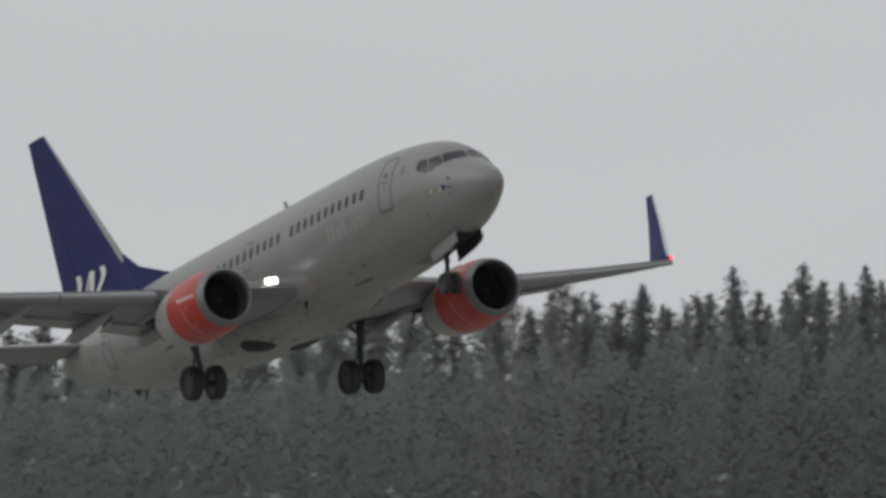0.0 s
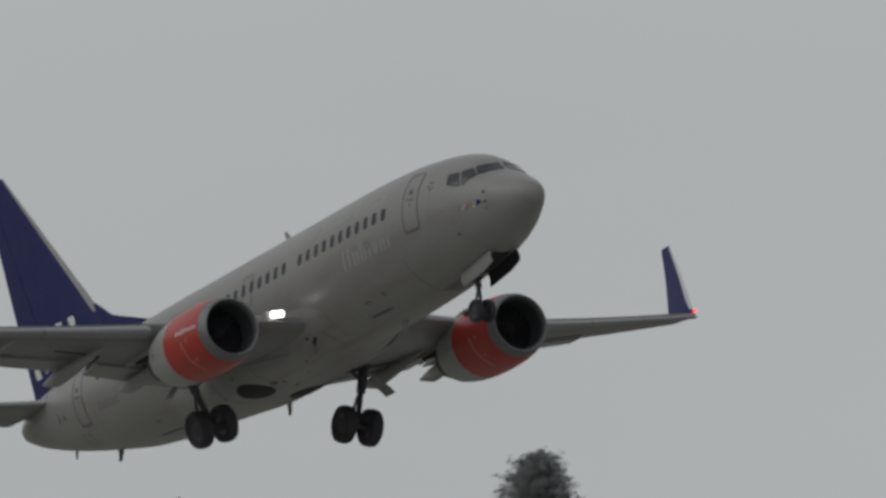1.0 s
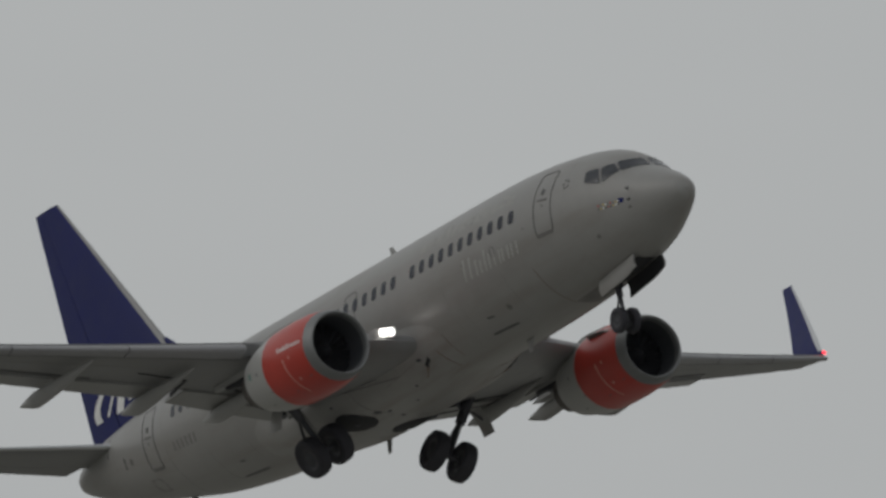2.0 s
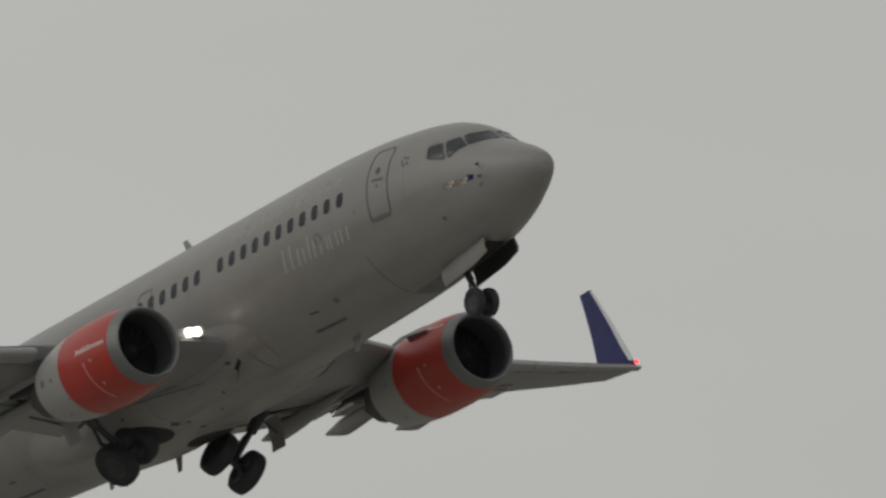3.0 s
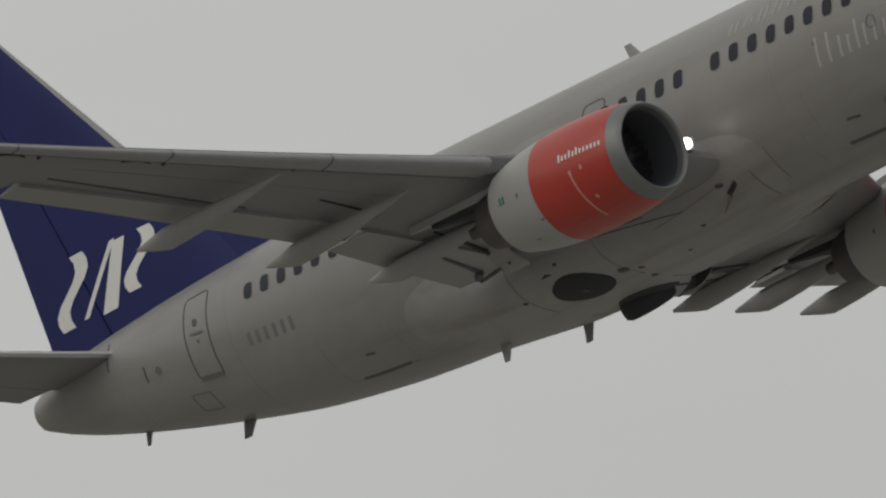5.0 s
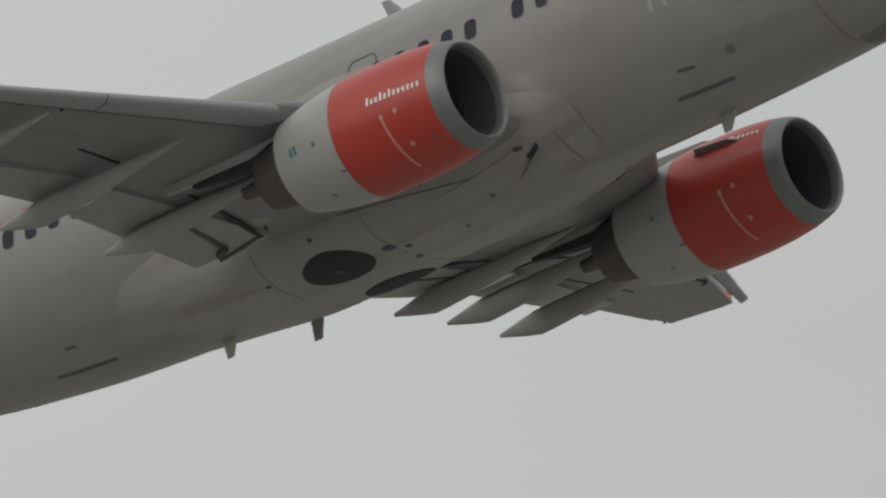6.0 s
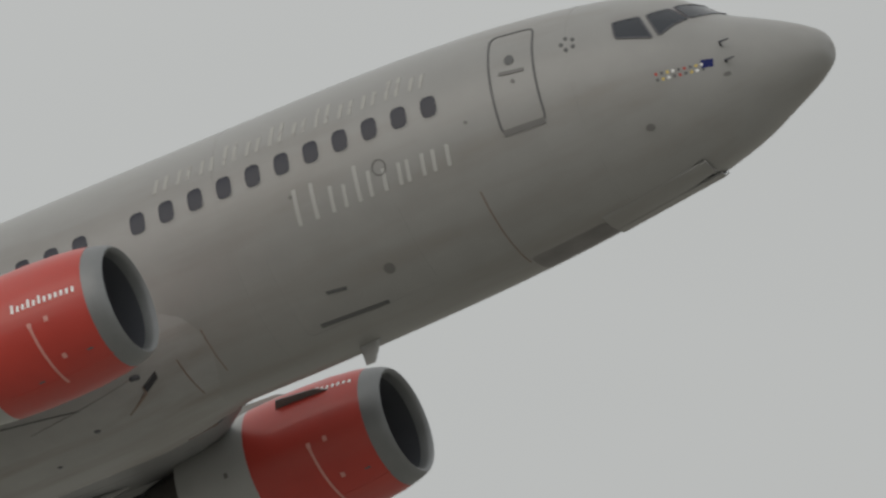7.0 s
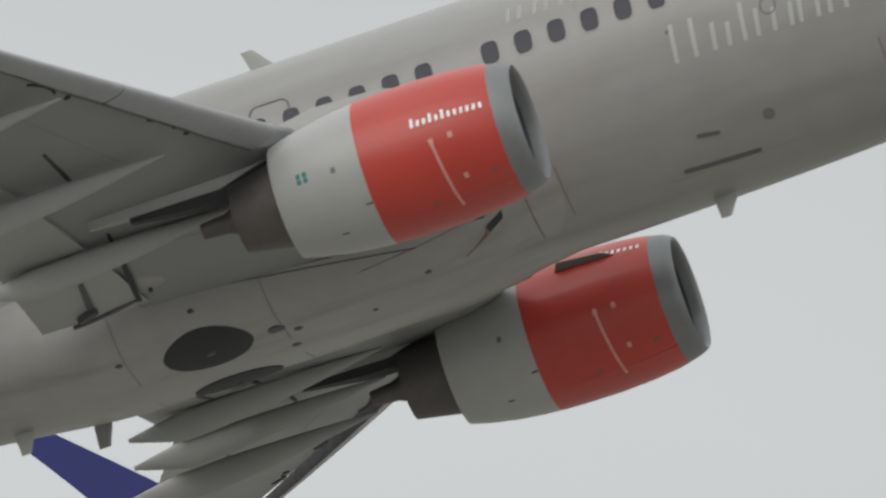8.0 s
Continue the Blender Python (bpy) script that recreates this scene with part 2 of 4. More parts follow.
# ---- the airliner: x forwards from the nose, y to port, z up ----
STATION = (.42, .5, .66, .92, 1.38, 1.93, 2.45, 3, 3.5, 4.7, 6, 7.5, 9, 10.5, 20, 22, 23.7, 25, 26.5, 28.4, 30.6, 31.7, 32.2)
HULL_TOP = (-0.42, -0.2, -0.05, 0.12, 0.37, 0.65, 1.07, 1.35, 1.52, 1.73, 1.86, 1.93, 1.95, 1.95, 1.95, 1.94, 1.91, 1.87, 1.81, 1.7, 1.5, 1.28, 1.1)
HULL_LOW = (-0.42, -0.64, -0.78, -0.93, -1.13, -1.37, -1.52, -1.64, -1.71, -1.83, -1.93, -2, -2.04, -2.06, -2.06, -1.95, -1.76, -1.57, -1.25, -0.8, -0.18, 0.22, 0.45)
HULL_WIDE = (0, 0.24, 0.39, 0.55, 0.77, 0.98, 1.16, 1.31, 1.42, 1.64, 1.79, 1.86, 1.88, 1.88, 1.88, 1.86, 1.79, 1.68, 1.5, 1.2, 0.8, 0.5, 0.3)
HULL_MID = (-0.42, -0.41, -0.39, -0.36, -0.31, -0.25, -0.19, -0.13, -0.08, 0, 0.04, 0.06, 0.07, 0.07, 0.07, 0.08, 0.12, 0.2, 0.32, 0.5, 0.7, 0.8, 0.8)


def curve_of(values):
    x, y = np.array(STATION), np.array(values)
    d = np.diff(y) / np.diff(x)
    m = np.zeros(len(x))
    m[1:-1] = [0 if p * q <= 0 else 2 * p * q / (p + q) for p, q in zip(d[:-1], d[1:])]
    m[0], m[-1] = d[0], d[-1]

    def value(s):
        s = min(max(s, x[0]), x[-1])
        i = int(min(max(np.searchsorted(x, s) - 1, 0), len(x) - 2))
        h = x[i + 1] - x[i]
        t = (s - x[i]) / h
        return float((2 * t**3 - 3 * t**2 + 1) * y[i] + (t**3 - 2 * t**2 + t) * h * m[i] + (3 * t**2 - 2 * t**3) * y[i + 1] + (t**3 - t**2) * h * m[i + 1])
    return value


hull_top, hull_low, hull_wide, hull_mid = map(curve_of, (HULL_TOP, HULL_LOW, HULL_WIDE, HULL_MID))


def hull(s, p, out=0.0):
    """A point of the hull at station s; p: degrees up from its starboard waist (90 the crown, -90 the keel, 180 port)."""
    a = radians(p)
    c, i = math.cos(a), math.sin(a)
    mid = hull_mid(s)
    h = hull_top(s) - mid if i >= 0 else mid - hull_low(s)
    w = hull_wide(s)
    q = Vector((-s, -w * c, mid + h * i))
    if out:
        q += out * Vector((0, -c / max(w, 0.1), i / max(h, 0.1))).normalized()
    return q


def hull_patch(outline, out=0.006, depth=0.03, bm=None):
    """A thin plate that lies on the hull; outline of (station, angle), filled from its middle."""
    bm = bm or bmesh.new()
    cs = sum(o[0] for o in outline) / len(outline)
    cp = sum(o[1] for o in outline) / len(outline)
    rings = []
    for f in (1.0, 0.66, 0.33):
        rings.append([bm.verts.new(hull(cs + (s - cs) * f, cp + (p - cp) * f, out)) for s, p in outline])
    low = [bm.verts.new(hull(s, p, out - depth)) for s, p in outline]
    mid = bm.verts.new(hull(cs, cp, out))
    k = len(outline)
    for i in range(k):
        j = (i + 1) % k
        bm.faces.new((low[i], low[j], rings[0][j], rings[0][i]))
        for a, b in zip(rings, rings[1:]):
            bm.faces.new((a[i], a[j], b[j], b[i]))
        bm.faces.new((rings[-1][i], rings[-1][j], mid))
    return bm


def hull_ribbon(line, width, out=0.006, depth=0.02, closed=False, bm=None):
    """A narrow strip that follows a line of (station, angle) on the hull."""
    bm = bm or bmesh.new()
    pts = [hull(s, p, out) for s, p in line]
    ins = [hull(s, p, out - depth) for s, p in line]
    k = len(line)
    rows = []
    for i in range(k):
        a = pts[(i - 1) % k] if closed or i else pts[i]
        b = pts[(i + 1) % k] if closed or i < k - 1 else pts[i]
        side = (b - a).cross(pts[i] - ins[i]).normalized() * width / 2
        rows.append([bm.verts.new(q) for q in (ins[i] - side, pts[i] - side, pts[i] + side, ins[i] + side)])
    for i in range(k if closed else k - 1):
        a, b = rows[i], rows[(i + 1) % k]
        for u in range(3):
            bm.faces.new((a[u], a[u + 1], b[u + 1], b[u]))
    return bm


def rounded(s, p, ds, dp, power=3.2, count=20):
    """An outline with rounded corners on the hull."""
    pts = []
    for k in range(count):
        a = 2 * math.pi * k / count
        c, i = math.cos(a), math.sin(a)
        pts.append((s + ds * math.copysign(abs(c) ** (2 / power), c), p + dp * math.copysign(abs(i) ** (2 / power), i)))
    return pts


def framed(s0, s1, p0, p1, r=.12, rp=5.0):
    """A door-like outline on the hull with rounded corners and close points along its edges."""
    pts = []
    for cs, cp, a0 in ((s0 + r, p0 + rp, 180), (s1 - r, p0 + rp, 270), (s1 - r, p1 - rp, 0), (s0 + r, p1 - rp, 90)):
        corner = [(cs + r * math.cos(radians(a0 + 18 * k)), cp + rp * math.sin(radians(a0 + 18 * k))) for k in range(6)]
        if pts:
            a, b = pts[-1], corner[0]
            n = max(2, int(abs(b[1] - a[1]) / 4))
            pts += [(a[0] + (b[0] - a[0]) * k / n, a[1] + (b[1] - a[1]) * k / n) for k in range(1, n)]
        pts += corner
    a, b = pts[-1], pts[0]
    n = max(2, int(abs(b[1] - a[1]) / 4))
    return pts + [(a[0] + (b[0] - a[0]) * k / n, a[1] + (b[1] - a[1]) * k / n) for k in range(1, n)]


def foil(le, chord, thick, x0=0.0, x1=1.0, across=Vector((0, 0, 1)), twist=0.0, drop=Vector((0, 0, 0)), count=14):
    """A closed wing section from x0 to x1 of its chord; le is its leading edge, across its thickness direction."""
    xs = [x0 + (x1 - x0) * (1 - math.cos(math.pi * k / (count - 1))) / 2 for k in range(count)]

    def t(x):
        return 5 * thick * (0.2969 * math.sqrt(max(x, 0)) - 0.126 * x - 0.3516 * x * x + 0.2843 * x**3 - 0.1015 * x**4)

    def camber(x):
        return 0.02 * math.sin(math.pi * x) * (across.z > 0.9)
    tw = math.tan(radians(twist))
    up = [Vector(le) + Vector((-chord * x, 0, 0)) + across * chord * (camber(x) + t(x) - tw * x) + drop for x in xs]
    dn = [Vector(le) + Vector((-chord * x, 0, 0)) + across * chord * (camber(x) - t(x) - tw * x) + drop for x in xs]
    return up + dn[::-1][(0 if x1 < 1 else 0):(None if x0 > 0 else -1)]


def mirrored(points, side):
    return [Vector((p[0], p[1] * side, p[2])) for p in points]


airliner = tagged(new("airliner"), "pale twin-engined jet airliner with blue tail and red engine cowls, climbing", "airplane")


def build_hull():
    st = sorted(set([.43, .45, .48, .52, .57, .64, .72, .82, .94, 1.06, 1.2] + [round(1.3 + .2 * k, 2) for k in range(46)] + [10.5 + .5 * k for k in range(20)]
                    + [20 + .4 * k for k in range(31)] + [32.2]))
    rings = [[hull(s, 360 * k / 96 - 180) for k in range(96)] for s in st]
    bm = loft(rings, caps=False)
    tip = bm.verts.new(hull(.42, 0))
    bm.verts.ensure_lookup_table()
    for k in range(96):
        bm.faces.new((tip, bm.verts[k], bm.verts[(k + 1) % 96]))
    bm.faces.new([bm.verts[(len(rings) - 1) * 96 + k] for k in range(96)])
    part("fuselage", bm, PAINT, airliner, "pale warm-grey painted fuselage with light grime")
    part("tail_exhaust", turned([(0.0, .26), (-.1, .25), (-.1, .18), (.1, .16)], (-32.15, 0, .78)), EXHAUST, airliner, "dark exhaust ring at tail tip")


def fairing_point(s, p):
    """The wing root fairing: the hull swollen below its waist between the wing's edges."""
    f = min(1.0, max(0.0, (s - 10.6) / 2.8)) * min(1.0, max(0.0, (21.6 - s) / 3.6))
    f = f * f * (3 - 2 * f)
    d = min(1.0, max(0.0, (-14 - p) / 26)) if p > -90 else min(1.0, max(0.0, (p + 166) / 26))
    d = d * d * (3 - 2 * d)
    q = min(abs(p + 48), abs(p + 132))
    return hull(s, p, -.035 + f * d * (.135 + .30 * math.exp(-(q / 20) ** 2)))


def build_fairing():
    rings = [[fairing_point(10.4 + .25 * j, -5 - 170 * k / 56) for k in range(57)] for j in range(46)]
    bm = loft(rings, caps=False, closed=False)
    fair = part("belly_fairing", bm, BELLY, airliner, "grimy pale wing root fairing under the belly")
    def seam(line, width, material=SEAM):
        bm = bmesh.new()
        rows = []
        for i, (s, p) in enumerate(line):
            q = fairing_point(s, p)
            a, b = fairing_point(*line[max(i - 1, 0)]), fairing_point(*line[min(i + 1, len(line) - 1)])
            o = (q - Vector((q.x, 0, 0))).normalized() * .008
            d = (b - a).cross(o).normalized() * width / 2
            rows.append([bm.verts.new(v) for v in (q - d - o * 2, q - d + o, q + d + o, q + d - o * 2)])
        for a, b in zip(rows, rows[1:]):
            for u in range(3):
                bm.faces.new((a[u], a[u + 1], b[u + 1], b[u]))
        part("fairing_seam", bm, material, fair)

    for flip in (0, 1):
        def ang(p):
            return -180 - p if flip else p
        seam([(12.2 + .2 * k, ang(-46 - .5 * k)) for k in range(11)], .014, SOFT_SEAM)
        seam([(15.6, ang(-40 - 3 * k)) for k in range(14)], .014, SOFT_SEAM)
        seam([(17.9, ang(-35 - 3 * k)) for k in range(15)], .014, SOFT_SEAM)
        seam([(11.6, ang(-48 - 3 * k)) for k in range(9)], .022, RUST_SEAM)
        for a, b, z0, z1 in ((13.3, 16.4, -1.82, -1.455), (14.2, 16.4, -1.62, -1.44)):
            line = [(a + (b - a) * k / 12, z0 + (z1 - z0) * k / 12) for k in range(13)]
            seam([(q, ang(fair_p(q, z))) for q, z in line], .02)
    # the inlet mouth is a solid plug; its inner shade is the dark colour
    for flip in (False, True):
        mouth = [fairing_point(q, -180 - p if flip else p) for q, p in ((11.97, -48), (11.99, -51), (12.27, -55), (12.24, -51.5))]
        away = [Vector((0, p.y, p.z)).normalized() for p in mouth]
        inlet = part("air_inlet", slab([p + a * .03 for p, a in zip(mouth, away)], away[0] * -.12), DARK, fair, "ram air inlet in the belly, mouth shade coloured dark")
        part("inlet_rim", tube([mouth[3], mouth[2] + away[2] * .01, fairing_point(12.7, -118 if flip else -62)], [.025, .03, .012], 8), RUST_SEAM, inlet)
    # wells are shallow black discs on the closed belly, depth shade as colour
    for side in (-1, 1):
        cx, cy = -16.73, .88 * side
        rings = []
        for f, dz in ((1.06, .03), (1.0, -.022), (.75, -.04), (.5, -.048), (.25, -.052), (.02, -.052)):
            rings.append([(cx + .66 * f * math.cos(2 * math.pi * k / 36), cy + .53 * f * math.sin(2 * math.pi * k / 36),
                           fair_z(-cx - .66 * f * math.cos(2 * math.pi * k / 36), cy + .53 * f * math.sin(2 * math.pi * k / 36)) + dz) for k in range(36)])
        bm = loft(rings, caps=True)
        part("wheel_well", bm, DARK, fair, "round wheel well in the belly, shade as a black disc")
        bm = turned([(-.02, .001), (-.02, .06), (.02, .075)], (0, 0, 0), sides=16)
        bmesh.ops.rotate(bm, cent=(0, 0, 0), matrix=Matrix.Rotation(radians(-90), 3, "Y"), verts=bm.verts)
        bmesh.ops.translate(bm, vec=(cx + .02, cy, fair_z(16.73, cy) - .06), verts=bm.verts)
        part("hub_cap", bm, RIM, fair)
    for s, y, r in ((15.70, -.80, .15), (15.42, -.62, .08), (15.6, -.1, .09), (18.0, -1.2, .06), (12.3, -1.45, .09), (13.3, -1.0, .06), (16.7, -1.62, .05), (14.3, -.4, .05)):
        bm = turned([(-.02, .001), (-.02, r * .7), (.0, r), (.03, r)], (0, 0, 0), sides=14)
        bmesh.ops.rotate(bm, cent=(0, 0, 0), matrix=Matrix.Rotation(radians(-90), 3, "Y"), verts=bm.verts)
        bmesh.ops.translate(bm, vec=(-s, y, fair_z(s, y) + .01), verts=bm.verts)
        part("drain_cover", bm, STRUT, fair)


def fair_p(s, z):
    """The angle on the starboard fairing at which its skin has the height z."""
    lo, hi = -88.0, -10.0
    for k in range(30):
        m = (lo + hi) / 2
        lo, hi = (m, hi) if fairing_point(s, m).z < z else (lo, m)
    return lo


def fair_z(s, y):
    """The height of the fairing's skin under a place."""
    lo, hi = (-90.0, -8.0) if y < 0 else (-172.0, -90.0)
    for k in range(30):
        m = (lo + hi) / 2
        if fairing_point(s, m).y < y:
            hi = m
        else:
            lo = m
    return fairing_point(s, (lo + hi) / 2).z


# windows and doors
def build_windows():
    rows = [6.365 + .508 * k for k in range(37) if k != 11]
    for flip in (False, True):
        for s in rows:
            bm = hull_patch(rounded(s, 14.2, .13, 5.7), .008, .03)
            if flip:
                bmesh.ops.scale(bm, vec=(1, -1, 1), verts=bm.verts)
            w = part("cabin_window", bm, GLASS, airliner)
            bm = hull_ribbon(rounded(s, 14.2, .142, 6.2), .02, .006, .03, True)
            if flip:
                bmesh.ops.scale(bm, vec=(1, -1, 1), verts=bm.verts)
            part("window_frame", bm, PAINT, w)
    shapes = [[(3.36, 36), (3.32, 24), (2.77, 21.5), (2.96, 40)], [(2.86, 41.5), (2.67, 22.5), (2.27, 41.5), (2.55, 50.5)],
              [(2.50, 54.5), (2.24, 43.5), (1.92, 86), (2.24, 86)]]
    for flip in (False, True):
        for shape in shapes:
            line = []
            for i in range(4):
                a, b = shape[i], shape[(i + 1) % 4]
                bend = .30 * (i % 2) if shape is shapes[2] else 0
                line += [(a[0] + (b[0] - a[0]) * f - bend * f * (1 - f), a[1] + (b[1] - a[1]) * f) for f in (0.06, .2, .4, .6, .8, .94)]
            bm = hull_patch(line, .012, .04)
            if flip:
                bmesh.ops.scale(bm, vec=(1, -1, 1), verts=bm.verts)
            w = part("cockpit_window", bm, COCKPIT_GLASS, airliner, "dark cockpit window pane")
            bm = hull_ribbon(line, .03, .016, .03, True)
            if flip:
                bmesh.ops.scale(bm, vec=(1, -1, 1), verts=bm.verts)
            part("window_frame", bm, STRUT, w)


def build_doors():
    for flip in (False, True):
        for s0, s1, p0, p1, kind in ((4.62, 5.33, -12.5, 48, "front"), (25.98, 26.72, -33, 33, "rear")):
            mid, half = (s0 + s1) / 2, (s1 - s0) / 2
            line = framed(s0, s1, p0, p1)
            bm = hull_ribbon(line, .034, .008, .03, True)
            if flip:
                bmesh.ops.scale(bm, vec=(1, -1, 1), verts=bm.verts)
            d = part("cabin_door", bm, SEAM, airliner, "closed cabin door with dark seam outline")
            bits = [("sill", hull_ribbon([(mid + half * f, p0 + 1) for f in (-.95, -.5, 0, .5, .95)], .10, .012, .03), GREY_MARK),
                    ("door_window", hull_patch(rounded(mid + .02, p0 + (p1 - p0) * .64, .075, 3.2, 2), .012), SEAM),
                    ("door_handle", hull_ribbon([(mid + .2, p0 + (p1 - p0) * .52), (mid, p0 + (p1 - p0) * .51), (mid - .2, p0 + (p1 - p0) * .505)], .06, .014), GREY_MARK),
                    ("placard", hull_patch(rounded(mid + .0, p0 + (p1 - p0) * .42, .03, 1.4, 2), .010), GREY_MARK)]
            for name, bm, material in bits:
                if flip:
                    bmesh.ops.scale(bm, vec=(1, -1, 1), verts=bm.verts)
                part(name, bm, material, d)
        bm = hull_ribbon(framed(14.5, 15.1, -2, 27), .03, .008, .02, True)
        if flip:
            bmesh.ops.scale(bm, vec=(1, -1, 1), verts=bm.verts)
        part("overwing_exit", bm, SEAM, airliner, "overwing exit hatch outline")


build_hull()
build_fairing()
build_windows()
build_doors()


# hull markings, hatches and seams on the starboard side
def build_marks():
    # wordmark drawn as plain upright bars
    bars = [(s - .15, w, h) for s, w, h in ((8.86, .30, 1.0), (8.42, .09, .72), (8.20, .10, .62), (7.96, .09, 1.0), (7.76, .09, .72), (7.38, .26, .62), (6.98, .26, .62), (6.55, .24, .62))]
    for s, w, h in bars:
        top = -16.2 + 15.5 * h
        for ds in ((-w / 2, w / 2) if w > .2 else (0,)):
            bm = hull_ribbon([(s + ds - .05 * f, -16.2 + (top + 16.2) * f) for f in (0, .25, .5, .75, 1)], .066, .005)
            part("wordmark_bar", bm, FAINT, airliner)
    for k in range(12):
        s = 11.1 - k * .405
        tall = 13 if k in (3, 5, 7, 10) else 9
        for ds in (0, .17):
            bm = hull_ribbon([(s - ds - .04 * f, 27 + tall * f) for f in (0, .3, .6, 1)], .07, .005)
            part("wordmark_bar", bm, FAINTER, airliner)
    for k in range(6):  # registration, as plain bars
        s = 24.9 - k * .25
        bm = hull_patch([(s + .05, -21), (s + .03, -12.5), (s - .07, -12.5), (s - .05, -21)], .006)
        part("registration_bar", bm, SOFT_MARK, airliner)
    for k in range(11):
        s = 23.15 - k * .28
        bm = hull_ribbon([(s, 22), (s - .03, 27 + 3 * (k % 3 == 0))], .09, .005)
        part("slogan_bar", bm, RED, airliner)
    # flag row and badge under the cockpit
    for r in range(2):
        for k in range(9):
            s = 2.86 - k * .085
            m = (SEAM, WHITE, RED, GOLD, SEAM)[(k * 3 + r * 2) % 5]
            part("flag_decal", hull_patch([(s, -8.6 + r * 3.6), (s, -6.8 + r * 3.6), (s - .04, -6.6 + r * 3.6), (s - .04, -8.4 + r * 3.6)], .006), m, airliner)
    part("blue_decal", hull_patch([(2.17, -6.6), (2.16, -0.4), (1.98, -.9), (2.01, -7.0)], .006), BLUE, airliner, "small dark blue square decal")
    for k in range(5):
        a = 2 * math.pi * k / 5
        part("star_decal", hull_patch(rounded(4.06 + .10 * math.cos(a), 27 + 4.2 * math.sin(a), .035, 1.5, 2, 8), .006), SEAM, airliner)
    # probes, ports, vents
    for s, p in ((1.83, 12), (1.81, -5.5)):
        base, tip = hull(s, p, -.01), hull(s - .02, p, .11)
        part("pitot_probe", tube([base, tip, tip + Vector((.16, 0, 0))], [.022, .02, .012], 8), STRUT, airliner, "small grey pitot probe")
    for s, p, r in ((1.85, -15.7, .06), (7.37, -5.5, .11), (7.87, -48.5, .09), (8.88, -3.4, .03), (5.84, -.4, .03), (3.2, -33, .07)):
        part("static_port", hull_ribbon(rounded(s, p, r, r * 31, 2, 18), .022, .008, .02, True) if s == 7.37 else hull_patch(rounded(s, p, r, r * 31, 2, 18), .007), GREY_MARK, airliner)
    part("cargo_hinge", hull_ribbon([(9.34 - .116 * k, -62.4 - .23 * k) for k in range(11)], .075, .012), SEAM, airliner, "long dark cargo hatch hinge slot")
    part("cargo_hinge", hull_ribbon([(23.0 - .13 * k, -68.8) for k in range(11)], .07, .012), SEAM, airliner, "long dark cargo hatch hinge slot")
    part("cargo_latch", hull_ribbon([(8.96, -47.6), (8.8, -48.2), (8.63, -49)], .055, .014), SEAM, airliner)
    part("cargo_latch", hull_ribbon([(22.4, -51.5), (22.16, -52)], .05, .014), SEAM, airliner)
    part("skin_seam", hull_ribbon([(6.0 - .0 * k, -32 - 5 * k) for k in range(11)], .022, .005), RUST_SEAM, airliner, "rusty thin skin seam")
    part("skin_seam", hull_ribbon([(11.05, -40 - 5 * k) for k in range(6)], .02, .005), RUST_SEAM, airliner)
    part("keel_panel", hull_patch(framed(4.62, 5.95, -101, -79, .08, 3), .003, .02), SOOT, airliner, "grimy dark keel panel")
    for s, p0, p1 in ((28.2, -22, -8), (29.3, 0, 34)):
        part("tail_slot", hull_ribbon([(s, p0 + (p1 - p0) * f) for f in (0, .33, .66, 1)], .05, .010), SEAM, airliner)
    part("static_port", hull_patch(rounded(27.78, -15.5, .10, 4, 2, 14), .007), GREY_MARK, airliner)
    part("service_hatch", hull_ribbon(framed(26.72, 27.28, -61, -43, .06, 2), .02, .006, .02, True), GREY_MARK, airliner)
    for s0, s1, p0, p1 in ((7.3, 9.6, -66, -22), (21.4, 23.3, -70, -30)):
        part("cargo_hatch", hull_ribbon(framed(s0, s1, p0, p1, .1, 4), .012, .004, .02, True), PAINT, airliner)
    for s in (4.1, 10.1, 20.2, 25.4, 28.9):
        part("skin_lap", hull_ribbon([(s, -88 + 4 * k) for k in range(45)], .014, .003, .02), PAINT, airliner)


build_marks()


def blade(name, root_s, tip, chord0, chord1, z0, material=FAIRING, y=0.0):
    t = Vector(tip)
    rings = []
    for f in (0, .5, 1):
        c = chord0 + (chord1 - chord0) * f
        le = Vector((-root_s + (t.x + root_s) * f, y + (t.y - y) * f, z0 + (t.z - z0) * f))
        rings.append(foil(le, c, .12, across=Vector((0, 1, 0)), count=8))
    part(name, loft(rings), material, airliner, "small swept blade antenna")


blade("blade_antenna", 14.75, (-15.12, 0, 2.36), .42, .18, 1.92)
blade("blade_antenna", 8.75, (-8.98, 0, -2.36), .42, .16, -1.98)
blade("blade_antenna", 19.62, (-19.8, 0, -2.42), .36, .15, -2.0)
blade("drain_mast", 18.75, (-18.92, 1.45, -2.22), .34, .18, -1.70, y=1.45)
blade("drain_mast", 26.6, (-26.85, 0, -1.50), .40, .22, -1.15, SEAM)
blade("drain_mast", 29.4, (-29.55, 0, -.75), .22, .10, -.42, SEAM)


# ---- wings ----
def wing_le(y):
    s = 12.0 + (y - 1.6) * .17 if y < 2.5 else 12.153 + (y - 2.5) * .682 if y < 5.5 else 14.2 + (y - 5.5) * .542
    return s, -1.2 + .12 * (y - 1.9) + .0022 * (y - 1.9) ** 2


def wing_te(y):
    return 18.7 if y < 6 else 18.7 + (y - 6) * .288


def wing_twist(y):
    """Degrees by which the section points up: the outer wing is washed out."""
    return float(np.interp(y, (5.5, 10.5, 16.5), (1.2, -1.6, -2.8)))


